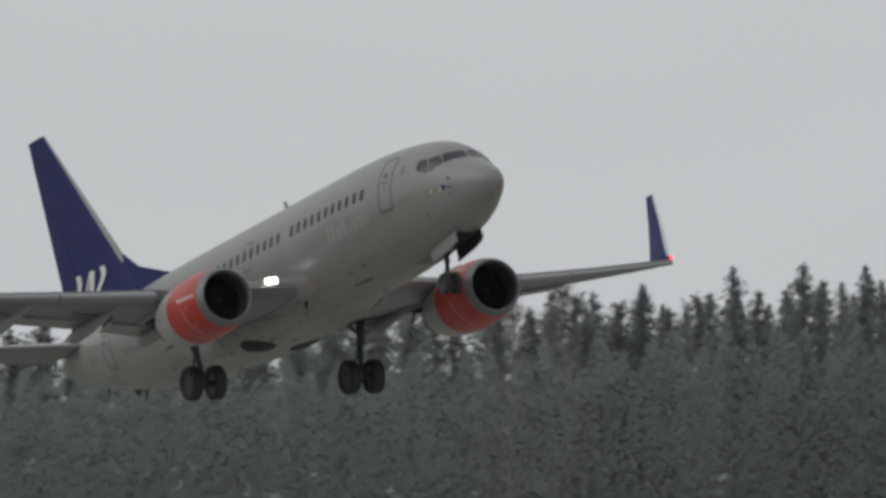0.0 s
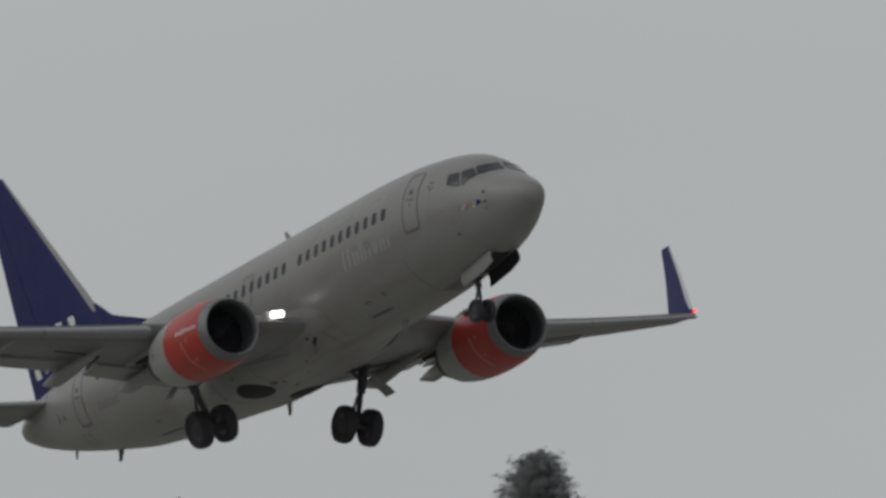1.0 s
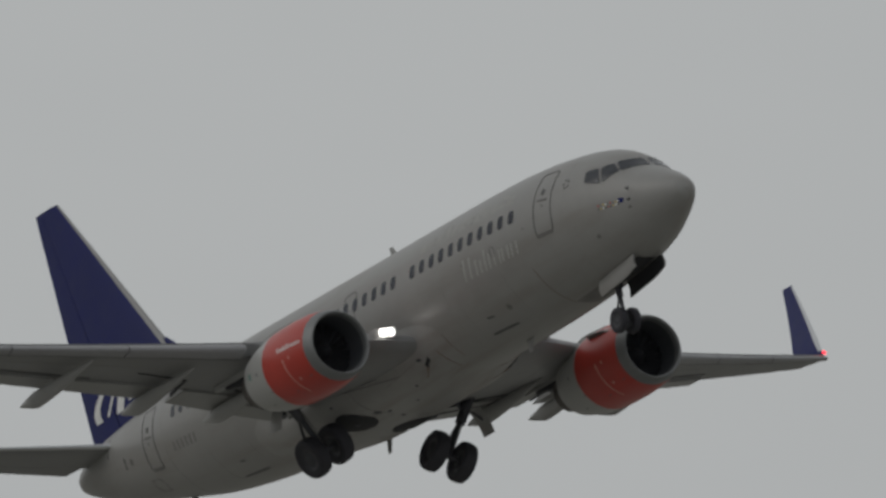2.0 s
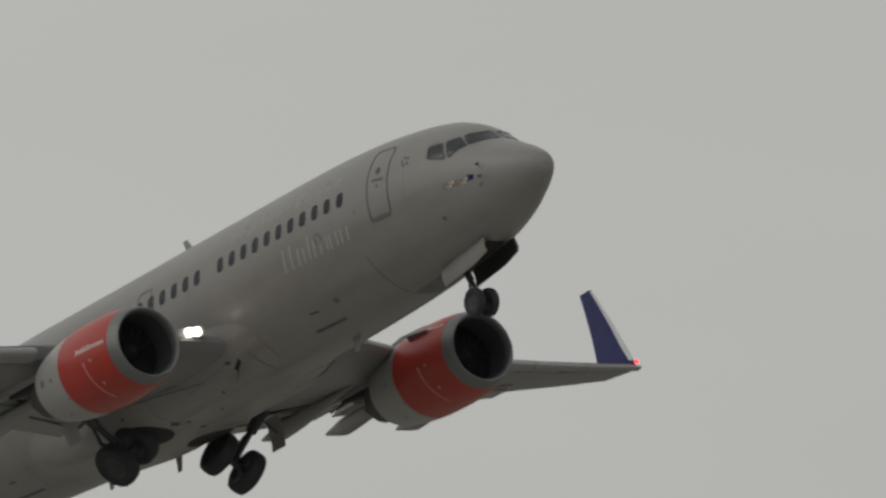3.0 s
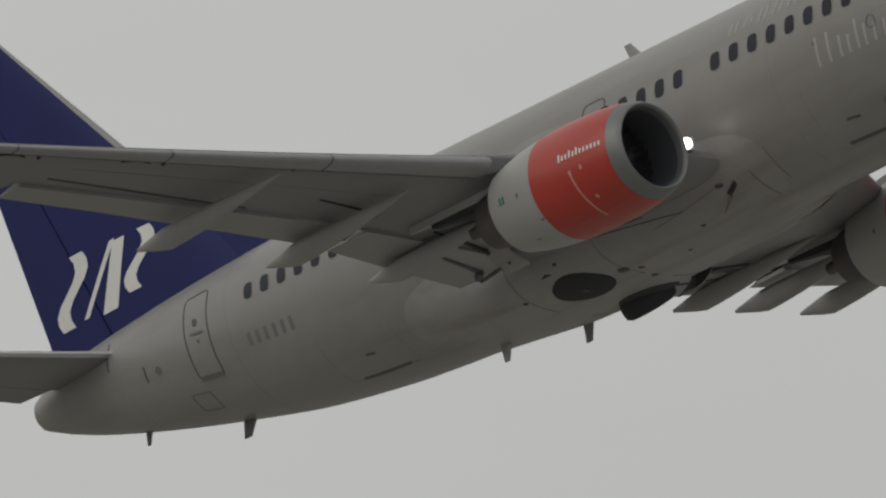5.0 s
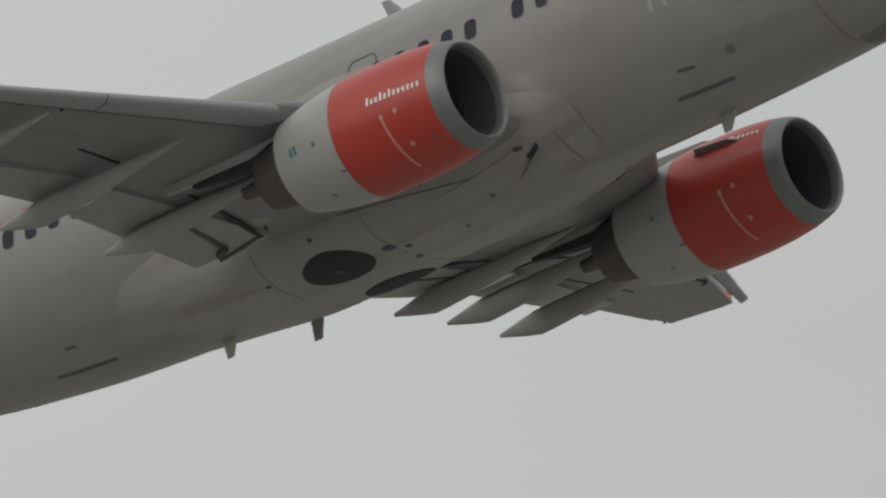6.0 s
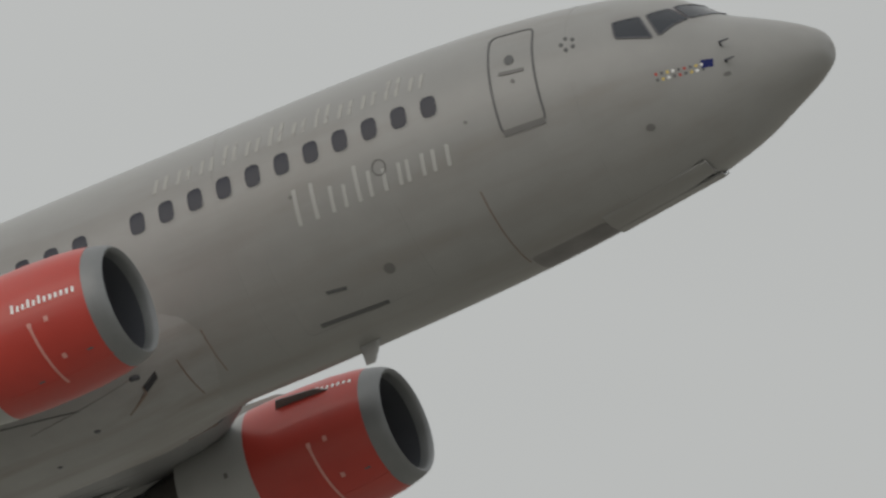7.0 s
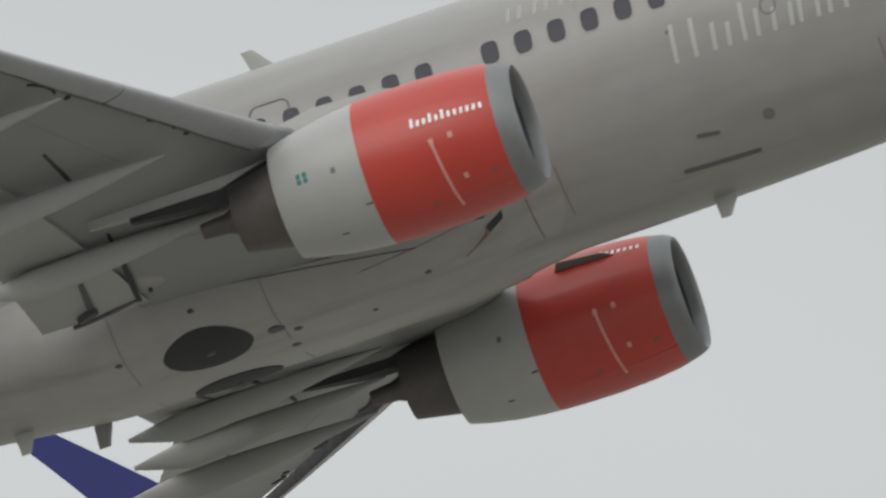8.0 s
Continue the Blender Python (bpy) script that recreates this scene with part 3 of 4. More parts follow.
def wing_ring(y, side, x0, x1, deflect=0.0, ahead=0.0, lower=0.0):
    s, z = wing_le(y)
    c = wing_te(y) - s
    thick = .135 - .03 * min(1, y / 12)
    pts = foil((-s, y, z), c, thick, x0, x1, twist=wing_twist(y))
    if deflect:
        hinge = Vector((-s - c * x0, y, z - c * .02))
        turn = Matrix.Rotation(radians(-deflect), 3, "Y")
        pts = [hinge + turn @ (p - hinge) + Vector((-.10, 0, -.06)) for p in pts]
    if ahead or lower:
        pts = [p + Vector((ahead, 0, -lower)) for p in pts]
    return mirrored(pts, side)


INNER_DROOP, OUTER_DROOP = 2.5, 3.5


def wing_low(s, y):
    """The height of the wing's lower skin, flaps included."""
    le, z = wing_le(y)
    c = wing_te(y) - le
    x = min((s - le) / c, .98)
    thick = .135 - .03 * min(1, y / 12)
    t = 5 * thick * (0.2969 * math.sqrt(x) - 0.126 * x - 0.3516 * x * x + 0.2843 * x**3 - 0.1015 * x**4)
    low = z + c * (.02 * math.sin(math.pi * x) - t - math.tan(radians(wing_twist(y))) * x)
    if x > .755:
        low -= .06 + (x - .755) * c * math.tan(radians(INNER_DROOP if y < 5.8 else OUTER_DROOP))
    return low


def under_wing(name, line, widths, material, parent, side, proud=.02, label=""):
    """A strip let into the wing's lower skin along a line of (station, span)."""
    pts = [Vector((-s, y, wing_low(s, y))) for s, y in line]
    rings = []
    for i, p in enumerate(pts):
        d = pts[min(i + 1, len(pts) - 1)] - pts[max(i - 1, 0)]
        n = Vector((-d.y, d.x, 0)).normalized() * widths[i] / 2
        rings.append(mirrored([p - n + Vector((0, 0, .08)), p + n + Vector((0, 0, .08)), p + n - Vector((0, 0, proud)), p - n - Vector((0, 0, proud))], side))
    part(name, loft(rings), material, parent, label)


def build_wing(side):
    ys = (1.2, 1.9, 2.6, 3.4, 4.2, 5.0, 5.5, 6.0, 7.5, 9.0, 10.5, 12.0, 12.3, 13.5, 15.0, 16.2, 16.5)
    wing = part("wing", loft([wing_ring(y, side, 0.0 if y < 5.4 else .09, .80) for y in ys[:7]] + []), WING, airliner, "grey inner wing panel")
    part("wing", loft([wing_ring(y, side, .10, .80) for y in ys[6:13]]), WING, airliner, "grey outer wing panel")
    part("wing_tip_panel", loft([wing_ring(y, side, .10, .97) for y in ys[12:]]), WING, wing)
    for a, b in ((5.62, 8.3), (8.34, 11.0), (11.04, 13.6), (13.64, 16.3)):
        part("slat", loft([wing_ring(a + (b - a) * f, side, 0, .10, ahead=.20, lower=.11) for f in (0, .5, 1)]), SLAT, wing, "weathered metal leading edge slat, extended")
        part("slat_cove", loft([wing_ring(a + (b - a) * f, side, .094, .107, ahead=.20, lower=.11) for f in (0, .5, 1)]), COVE, wing, "slat cove with its shade coloured in dark")
    for name, a, b, d in (("inner_flap", 2.05, 5.5, INNER_DROOP), ("outer_flap", 6.0, 12.2, OUTER_DROOP), ("aileron", 12.35, 15.6, 0)):
        part(name, loft([wing_ring(a + (b - a) * f, side, .755, 1.0, deflect=d) for f in (0, .33, .66, 1)]), FAIRING if name != "aileron" else WING, wing,
             "pale grey trailing edge flap, partly lowered" if name != "aileron" else "")
    for tip in ((19.16, 4.12, -1.34), (19.61, 6.36, -1.03), (20.33, 8.99, -.64)):
        length = 4.0
        rings = []
        for k in range(15):
            f = k / 14
            s = tip[0] - length + length * f
            le_s, le_z = wing_le(tip[1])
            zr = le_z - .30 + (tip[2] - le_z + .30) * (f ** 1.5)
            r = math.sin(math.pi * min(1, .02 + f * .62)) if f < .8 else math.sin(math.pi * .516) * (1 - (f - .8) / .2 * .86)
            rings.append(mirrored([(-s, tip[1] + .17 * r * math.cos(2 * math.pi * q / 16), zr + (.12 if 0 < q < 8 else .33) * r * math.sin(2 * math.pi * q / 16)) for q in range(16)], side))
        part("flap_track_fairing", loft(rings), FAIRING, wing, "pointed pale canoe fairing under the flap")
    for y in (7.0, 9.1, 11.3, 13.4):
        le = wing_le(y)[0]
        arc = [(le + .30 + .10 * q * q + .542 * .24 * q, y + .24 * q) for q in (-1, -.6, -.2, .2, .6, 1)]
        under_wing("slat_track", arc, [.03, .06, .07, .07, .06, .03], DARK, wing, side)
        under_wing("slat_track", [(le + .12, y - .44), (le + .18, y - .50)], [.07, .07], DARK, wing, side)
    # gaps round the flaps: solid dark strips hold the slots' shade as colour
    under_wing("flap_gap_shade", [(17.28, 2.15), (17.22, 2.7), (17.12, 3.6), (17.06, 4.35)], [.08, .08, .07, .05], DARK, wing, side, label="gap ahead of the flap, shade put on as a dark strip")
    under_wing("flap_gap_shade", [(17.96, 2.35), (17.90, 2.8), (17.82, 3.5), (17.76, 4.05)], [.12, .10, .06, .05], COVE, wing, side)
    under_wing("flap_gap_shade", [(17.25, 2.22), (17.6, 2.12), (18.0, 2.02), (18.35, 1.95)], [.04, .11, .10, .05], COVE, wing, side)
    under_wing("flap_gap_shade", [(17.0, 5.82), (17.5, 5.72), (18.25, 5.6)], [.06, .05, .05], DARK, wing, side)
    under_wing("flap_gap_shade", [(17.02, 5.85), (17.06, 6.5), (17.12, 7.2)], [.06, .06, .04], DARK, wing, side)
    under_wing("flap_gap_shade", [(18.3, 8.0), (18.6, 9.0), (19.15, 11.0), (19.4, 12.0)], [.04, .04, .04, .03], COVE, wing, side)
    under_wing("flap_actuator", [(17.9, 2.38), (18.05, 2.28), (18.2, 2.2)], [.10, .14, .08], STRUT, wing, side, .09)
    under_wing("wing_panel_seam", [(13.6, 3.3), (14.5, 3.45), (15.6, 3.55), (16.6, 3.6)], [.02, .02, .02, .02], SOFT_SEAM, wing, side, .004)
    under_wing("wing_panel_seam", [(16.2, 6.2), (16.9, 8.0), (17.8, 10.0), (18.7, 12.0)], [.02, .02, .02, .02], SOFT_SEAM, wing, side, .004)
    # upswept tip
    base, tip = Vector((-20.22, 16.40, 1.10)), Vector((-23.12, 17.62, 3.92))
    rings = []
    for f in (0, .08, .2, .35, .5, .65, .8, .92, 1):
        le = base.lerp(tip, f) + Vector((.25, .10, -.10)) * math.sin(math.pi * f) * .12
        c = 1.55 + (.50 - 1.55) * f ** .9
        a = radians(64 * min(1, f / .15) + 6)
        rings.append(mirrored(foil(le, c, .075, across=Vector((0, -math.sin(a), math.cos(a))).normalized(), count=10), side))
    wl_ = part("winglet", loft(rings), BLUE, airliner, "dark blue upswept winglet with pale leading edge")
    rings = []
    for f in (.03, .2, .4, .6, .8, .98):
        le = base.lerp(tip, f) + Vector((.25, .10, -.10)) * math.sin(math.pi * f) * .12 + Vector((.015, 0, 0))
        a = radians(64 * min(1, f / .15) + 6)
        c = 1.55 + (.50 - 1.55) * f ** .9
        rings.append(mirrored(foil(le, c, .085, 0, .12, across=Vector((0, -math.sin(a), math.cos(a))).normalized(), count=8), side))
    part("winglet_edge", loft(rings), SILVER, wl_)
    for k in range(3):
        p = Vector((-21.15 - k * .22, 16.72 - .03 * k, 1.45))
        part("logo_bar", slab(mirrored([p, p + Vector((-.13, 0, 0)), p + Vector((-.31, .14, .34)), p + Vector((-.18, .14, .34))], side), (0, -.10 * side, .03)), WHITE, wl_)
    lamp = bmesh.new()
    bmesh.ops.create_icosphere(lamp, subdivisions=2, radius=.055, matrix=Matrix.Translation((-20.18, 16.42 * side, 1.12)))
    part("tip_lamp", lamp, RED_LAMP if side > 0 else FAIRING, wing, "glowing red wing tip lamp" if side > 0 else "")
    # landing lamps in the wing root
    s, z = wing_le(2.43)
    house = part("lamp_housing", slab(mirrored([(-12.05, 2.18, -1.06), (-12.32, 2.72, -1.04), (-12.32, 2.72, -.80), (-12.05, 2.18, -.80)], side), (-.25, 0, 0)), FAIRING, wing)
    for y, sx in ((2.34, 12.10), (2.52, 12.18)):
        part("landing_lamp", turned([(.02, .001), (.02, .10), (-.05, .11)], (-sx + .03, y * side, -.93), sides=20), LAMP if side < 0 else FAIRING, house, "lit white landing lamp" if side < 0 else "")


build_wing(-1)
build_wing(1)


# ---- engines ----
def build_engine(side):
    cy, cz, x0 = 4.83 * side, -1.69, -10.65
    c = (x0, cy, cz)
    eng = part("engine", turned([(-2.34, 1.066), (-2.6, 1.046), (-3.0, .995), (-3.4, .915), (-3.69, .835), (-3.70, .80), (-3.4, .80)], c, sides=72, squash=.97), COWL, airliner, "turbofan engine with off-white rear cowl")
    part("red_cowl", turned([(-.32, .985), (-.5, 1.025), (-.9, 1.07), (-1.4, 1.092), (-1.9, 1.088), (-2.34, 1.070), (-2.34, 1.0)], c, sides=72, squash=.97), RED, eng, "orange-red front engine cowl")
    lip = [(-.32, .982), (-.2, .955), (-.11, .928), (-.04, .895), (0, .86), (-.02, .825), (-.08, .80), (-.2, .785)]
    part("inlet_lip", turned(lip, c, sides=72, squash=.97), LIP, eng, "dull grey metal inlet ring")
    part("inlet_duct", turned([(-.2, .785), (-.6, .79), (-1.05, .80), (-1.05, .1)], c, sides=48, squash=.98), DUCT, eng)
    part("spinner", turned([(-.55, .001), (-.62, .08), (-.8, .2), (-1.0, .27)], c, sides=24), FAN, eng)
    for k in range(24):
        a = 2 * math.pi * k / 24
        rings = []
        for r, w, tw in ((.24, .13, 20), (.5, .15, 40), (.78, .17, 58)):
            er = Vector((0, math.cos(a), math.sin(a)))
            et = Vector((0, -math.sin(a), math.cos(a)))
            d = math.cos(radians(tw)) * Vector((1, 0, 0)) + math.sin(radians(tw)) * et
            n = d.cross(er) * .008
            m = Vector(c) + Vector((-.9, 0, 0)) + er * r
            rings.append([m + d * w / 2 + n, m - d * w / 2 + n, m - d * w / 2 - n, m + d * w / 2 - n])
        part("fan_blade", loft(rings), FAN, eng)
    part("core_nozzle", turned([(-3.2, .70), (-3.7, .64), (-4.1, .56), (-4.42, .50), (-4.42, .46), (-3.9, .46)], c, sides=40), EXHAUST, eng, "heat-browned core nozzle")
    part("exhaust_plug", turned([(-3.9, .34), (-4.4, .24), (-4.6, .15), (-4.98, .115), (-4.99, .001)], c, sides=24), EXHAUST, eng)
    # pylon
    rings = []
    for x, zb, zt, w in ((-12.0, -.80, -.70, .05), (-12.6, -.80, -.53, .16), (-13.6, -.86, -.50, .20), (-14.3, -.98, -.62, .22), (-15.2, -1.22, -.75, .20), (-16.2, -1.18, -.85, .14), (-17.2, -1.14, -.95, .04)):
        rings.append([(x, cy - w, zb), (x, cy + w, zb), (x, cy + w * .9, zt), (x, cy - w * .9, zt)])
    part("pylon", loft(rings), COWL, eng, "pale engine pylon")
    rings = []
    for x, zb, zt, w in ((-14.2, -1.25, -.95, .16), (-14.9, -1.38, -1.1, .17), (-15.6, -1.36, -1.12, .14), (-16.6, -1.24, -1.1, .05)):
        rings.append([(x, cy - w, zb), (x, cy + w, zb), (x, cy + w, zt), (x, cy - w, zt)])
    part("pylon_fairing", loft(rings), DARK, eng)
    # chine on the inboard shoulder; its shadow is put into the dark grey
    a = radians(128 if side > 0 else 52)
    if side > 0:
        a = radians(142)
    ins = Vector((0, math.cos(a), math.sin(a)))
    q = Vector(c)
    part("nacelle_strake", slab([q + Vector((-.75, 0, 0)) + ins * 1.03, q + Vector((-1.0, 0, 0)) + ins * 1.17, q + Vector((-1.65, 0, 0)) + ins * 1.24, q + Vector((-1.75, 0, 0)) + ins * 1.05], (0, .02, .02)), GREY_MARK, eng, "strake on the cowl shoulder, shadow in its dark colour")

    def on_cowl(x, ang, out=.006):
        r = float(np.interp(-x, [.32, .5, .9, 1.4, 1.9, 2.34, 2.6, 3.0, 3.4, 3.69], [.985, 1.025, 1.07, 1.092, 1.088, 1.068, 1.046, .995, .915, .835])) + out
        b = radians(ang)
        return q + Vector((x, -r * math.cos(b), r * math.sin(b) * (.97 if math.sin(b) < 0 else 1)))

    def cowl_strip(line, width, material, name, out=.006, label=""):
        bm = bmesh.new()
        rows = []
        for i, (x, ang) in enumerate(line):
            p = on_cowl(x, ang, out)
            a_, b_ = on_cowl(*line[max(i - 1, 0)], out), on_cowl(*line[min(i + 1, len(line) - 1)], out)
            nrm = (p - on_cowl(x, ang, out - .02))
            sd = (b_ - a_).cross(nrm).normalized() * width / 2
            rows.append([bm.verts.new(v) for v in (p - sd - nrm, p - sd, p + sd, p + sd - nrm)])
        for a_, b_ in zip(rows, rows[1:]):
            for u in range(3):
                bm.faces.new((a_[u], a_[u + 1], b_[u + 1], b_[u]))
        part(name, bm, material, eng, label)

    cowl_strip([(-1.27 - .0 * k + .012 * k, -11 - 6.5 * k) for k in range(10)], .042, ROSE, "cowl_stripe")
    for x, w, h in [(-1.48 + .092 * k, .045, (7.5 if k in (0, 3, 5) else 5)) for k in range(12)]:
        cowl_strip([(x, 6 if side < 0 else 40), (x + .01, (6 if side < 0 else 40) + h)], w, WHITE, "wordmark_bar")
    for x, ang, m in ((-.98, -8, ROSE), (-1.27, -9, ROSE), (-2.75, -5, GREY_MARK), (-.95, -43, ROSE)):
        cowl_strip([(x - .035, ang), (x + .035, ang)], .085, m, "cowl_latch")
    for dx, da in ((-.05, 2.6), (.05, 2.6), (-.05, -2.6), (.05, -2.6)):
        if side < 0:
            cowl_strip([(-3.23 + dx - .03, -2 + da), (-3.23 + dx + .03, -2 + da)], .07, GREEN, "clover_decal")
    cowl_strip([(-.30 - .2 * k, -62) for k in range(10)], .014, RED, "cowl_seam", .004)
    for x, ang in ((-.55, -47), (-1.5, -58), (-2.4, -40), (-2.9, -62)):
        cowl_strip([(x - .05, ang), (x + .05, ang)], .03, SEAM, "cowl_drain")


build_engine(-1)
build_engine(1)


# ---- tail ----
def fin_le(z):
    return 27.0 + (z - 3.17) * .888


def fin_te(z):
    return 31.7 + (z - 2.0) * .203


def build_tail():
    def ring(z, x0, x1):
        s = fin_le(z)
        c = fin_te(z) - s
        return foil((-s, 0, z), c, .095, x0, x1, across=Vector((0, 1, 0)))
    zs = (1.2, 2.0, 3.2, 4.5, 6.0, 7.4, 8.3, 8.58)
    fin = part("tail_fin", loft([ring(z, 0, .70) for z in zs]), BLUE, airliner, "deep blue swept tail fin")
    part("rudder", loft([ring(z, .708, 1) for z in zs]), BLUE, fin)
    part("fin_edge", loft([[p + Vector((.012, 0, 0)) for p in ring(z, 0, .035)] for z in zs[2:]]), FAIRING, fin, "pale grey fin leading edge")
    part("dorsal_fin", loft([[(-23.3, y, 1.86) for y in (-.02, .02)] + [(-23.3, .02, 1.8), (-23.3, -.02, 1.8)],
                             [(-24.6, y, 2.30) for y in (-.04, .04)] + [(-24.6, .10, 1.7), (-24.6, -.10, 1.7)],
                             [(-26.3, y, 2.85) for y in (-.05, .05)] + [(-26.3, .20, 1.6), (-26.3, -.20, 1.6)],
                             [(-27.2, y, 3.45) for y in (-.05, .05)] + [(-27.2, .25, 1.5), (-27.2, -.25, 1.5)]]), BLUE, fin)
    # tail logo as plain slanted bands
    def skin(px, pz):
        c = fin_te(pz) - fin_le(pz)
        f = min(max((-px - fin_le(pz)) / c, 0.01), .99)
        return c * 5 * .095 * (0.2969 * math.sqrt(f) - 0.126 * f - 0.3516 * f * f + 0.2843 * f**3 - 0.1015 * f**4) + .012

    for xa, za, xb, zb, w0, w1, wave in ((-31.02, 2.12, -30.42, 3.48, .40, .40, .24), (-30.46, 2.16, -29.32, 3.40, .16, .16, 0), (-29.74, 2.06, -29.14, 3.36, .46, .36, 0),
                                         (-28.92, 2.22, -28.42, 3.36, .38, .36, .22)):
        for side in (-1, 1):
            front, back = [], []
            for k in range(9):
                f = k / 8
                x, z, w = xa + (xb - xa) * f - wave * math.sin(2 * math.pi * f), za + (zb - za) * f, (w0 + (w1 - w0) * f) / 2
                front.append([(x - w, side * skin(x - w, z), z), (x, side * skin(x, z), z), (x + w, side * skin(x + w, z), z), (x, side * (skin(x, z) - .05), z)])
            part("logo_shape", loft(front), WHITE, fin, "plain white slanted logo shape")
    for side in (-1, 1):
        def stab(y, x0, x1):
            s = 29.05 + (y - .8) * .54
            te = 32.05 + (y - .8) * .27
            return mirrored(foil((-s, y, 0.82 + .12 * y), te - s, .09, x0, x1, across=Vector((0, 0, 1))), side)
        ys = (.3, .8, 2.5, 4.5, 6.5, 7.0, 7.18)
        st = part("stabilizer", loft([stab(y, 0, .70) for y in ys]), WING, airliner, "grey swept tailplane")
        part("elevator", loft([stab(y, .708, 1) for y in ys[1:]]), WING, st)
        part("stabilizer_edge", loft([[p + Vector((.01, 0, 0)) for p in stab(y, 0, .04)] for y in ys[1:]]), SILVER, st)


build_tail()


# ---- landing gear: each leg turns about its own hinge ----
def wheel(parent, centre, radius, width):
    r, w = radius, width / 2
    prof = [(-w * .78, r * .55), (-w * .95, r * .7), (-w, r * .85), (-w * .8, r * .96), (-w * .35, r), (w * .35, r), (w * .8, r * .96), (w, r * .85), (w * .95, r * .7), (w * .78, r * .55)]
    part("tyre", turned(prof, centre, "y", 40), RUBBER, parent, "black tyre")
    part("rim", turned([(-w * .70, .001), (-w * .66, r * .2), (-w * .55, r * .42), (-w * .78, r * .56), (w * .78, r * .56), (w * .55, r * .42), (w * .66, r * .2), (w * .70, .001)], centre, "y", 28), RIM, parent)


def main_gear(side):
    # hinge space: origin at the hinge
    bm = tube([(0, 0, .05), (.0, -.06 * side, -.6), (0, -.16 * side, -1.3)], [.15, .15, .14], 16)
    leg = part("main_gear", bm, STRUT, airliner, "main landing gear leg with twin wheels")
    leg.matrix_basis = pose(-17.05, 3.15 * side, -.8)
    part("oleo", tube([(0, -.16 * side, -1.25), (0, -.29 * side, -2.35)], [.085, .085], 14), RIM, leg)
    part("axle", tube([(0, -.78 * side, -2.35), (0, .20 * side, -2.35)], [.08, .08], 12), STRUT, leg)
    part("torque_link", tube([(-.16, -.17 * side, -1.35), (-.42, -.22 * side, -1.8), (-.12, -.28 * side, -2.25)], [.04, .05, .04], 8), STRUT, leg)
    part("side_brace", tube([(0.02, -.12 * side, -1.0), (.05, -.75 * side, -.45), (.05, -1.3 * side, -.15)], [.06, .055, .05], 8), STRUT, leg)
    part("drag_brace", tube([(0, -.1 * side, -.9), (.55, .0, -.2)], [.05, .05], 8), STRUT, leg)
    part("brake_hose", tube([(.15, -.15 * side, -.9), (.2, -.22 * side, -1.6), (.1, -.3 * side, -2.2)], [.015, .015, .015], 6), SEAM, leg)
    rings = []
    for k in range(9):
        f = k / 8 - .5
        out = .05 * (1 - 4 * f * f)
        rings.append([(.29, side * (out - .03), .80 * f), (.25, side * out, .80 * f), (-.25, side * out, .80 * f), (-.29, side * (out - .03), .80 * f),
                      (-.25, side * (out - .03), .80 * f), (.25, side * (out - .03), .80 * f)])
    door = part("strut_door", loft(rings), BELLY, leg, "curved pale strut door")
    part("door_link", tube([(0, .1 * side, -.85), (0, .50 * side, -.93)], [.03, .03], 8), STRUT, leg)
    # a thin dark slab gives the open bay's shade by colour
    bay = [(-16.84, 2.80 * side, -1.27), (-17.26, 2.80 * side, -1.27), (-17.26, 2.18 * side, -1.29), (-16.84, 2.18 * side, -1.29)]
    part("gear_bay", slab(bay, (0, 0, .04)), DARK, airliner, "open main gear bay, shade put on as a dark slab")
    for dy in (-.43, .43):
        wheel(leg, (0, -.29 * side + dy, -2.35), .565, .40)
    return leg, door


def door_hinge(side, fold=0.0):
    return pose(-3.68, .45 * side, -1.655) @ pose(0, 0, 0, 0, -6.6, 0) @ pose(0, 0, 0, -fold * side, 0, 0)


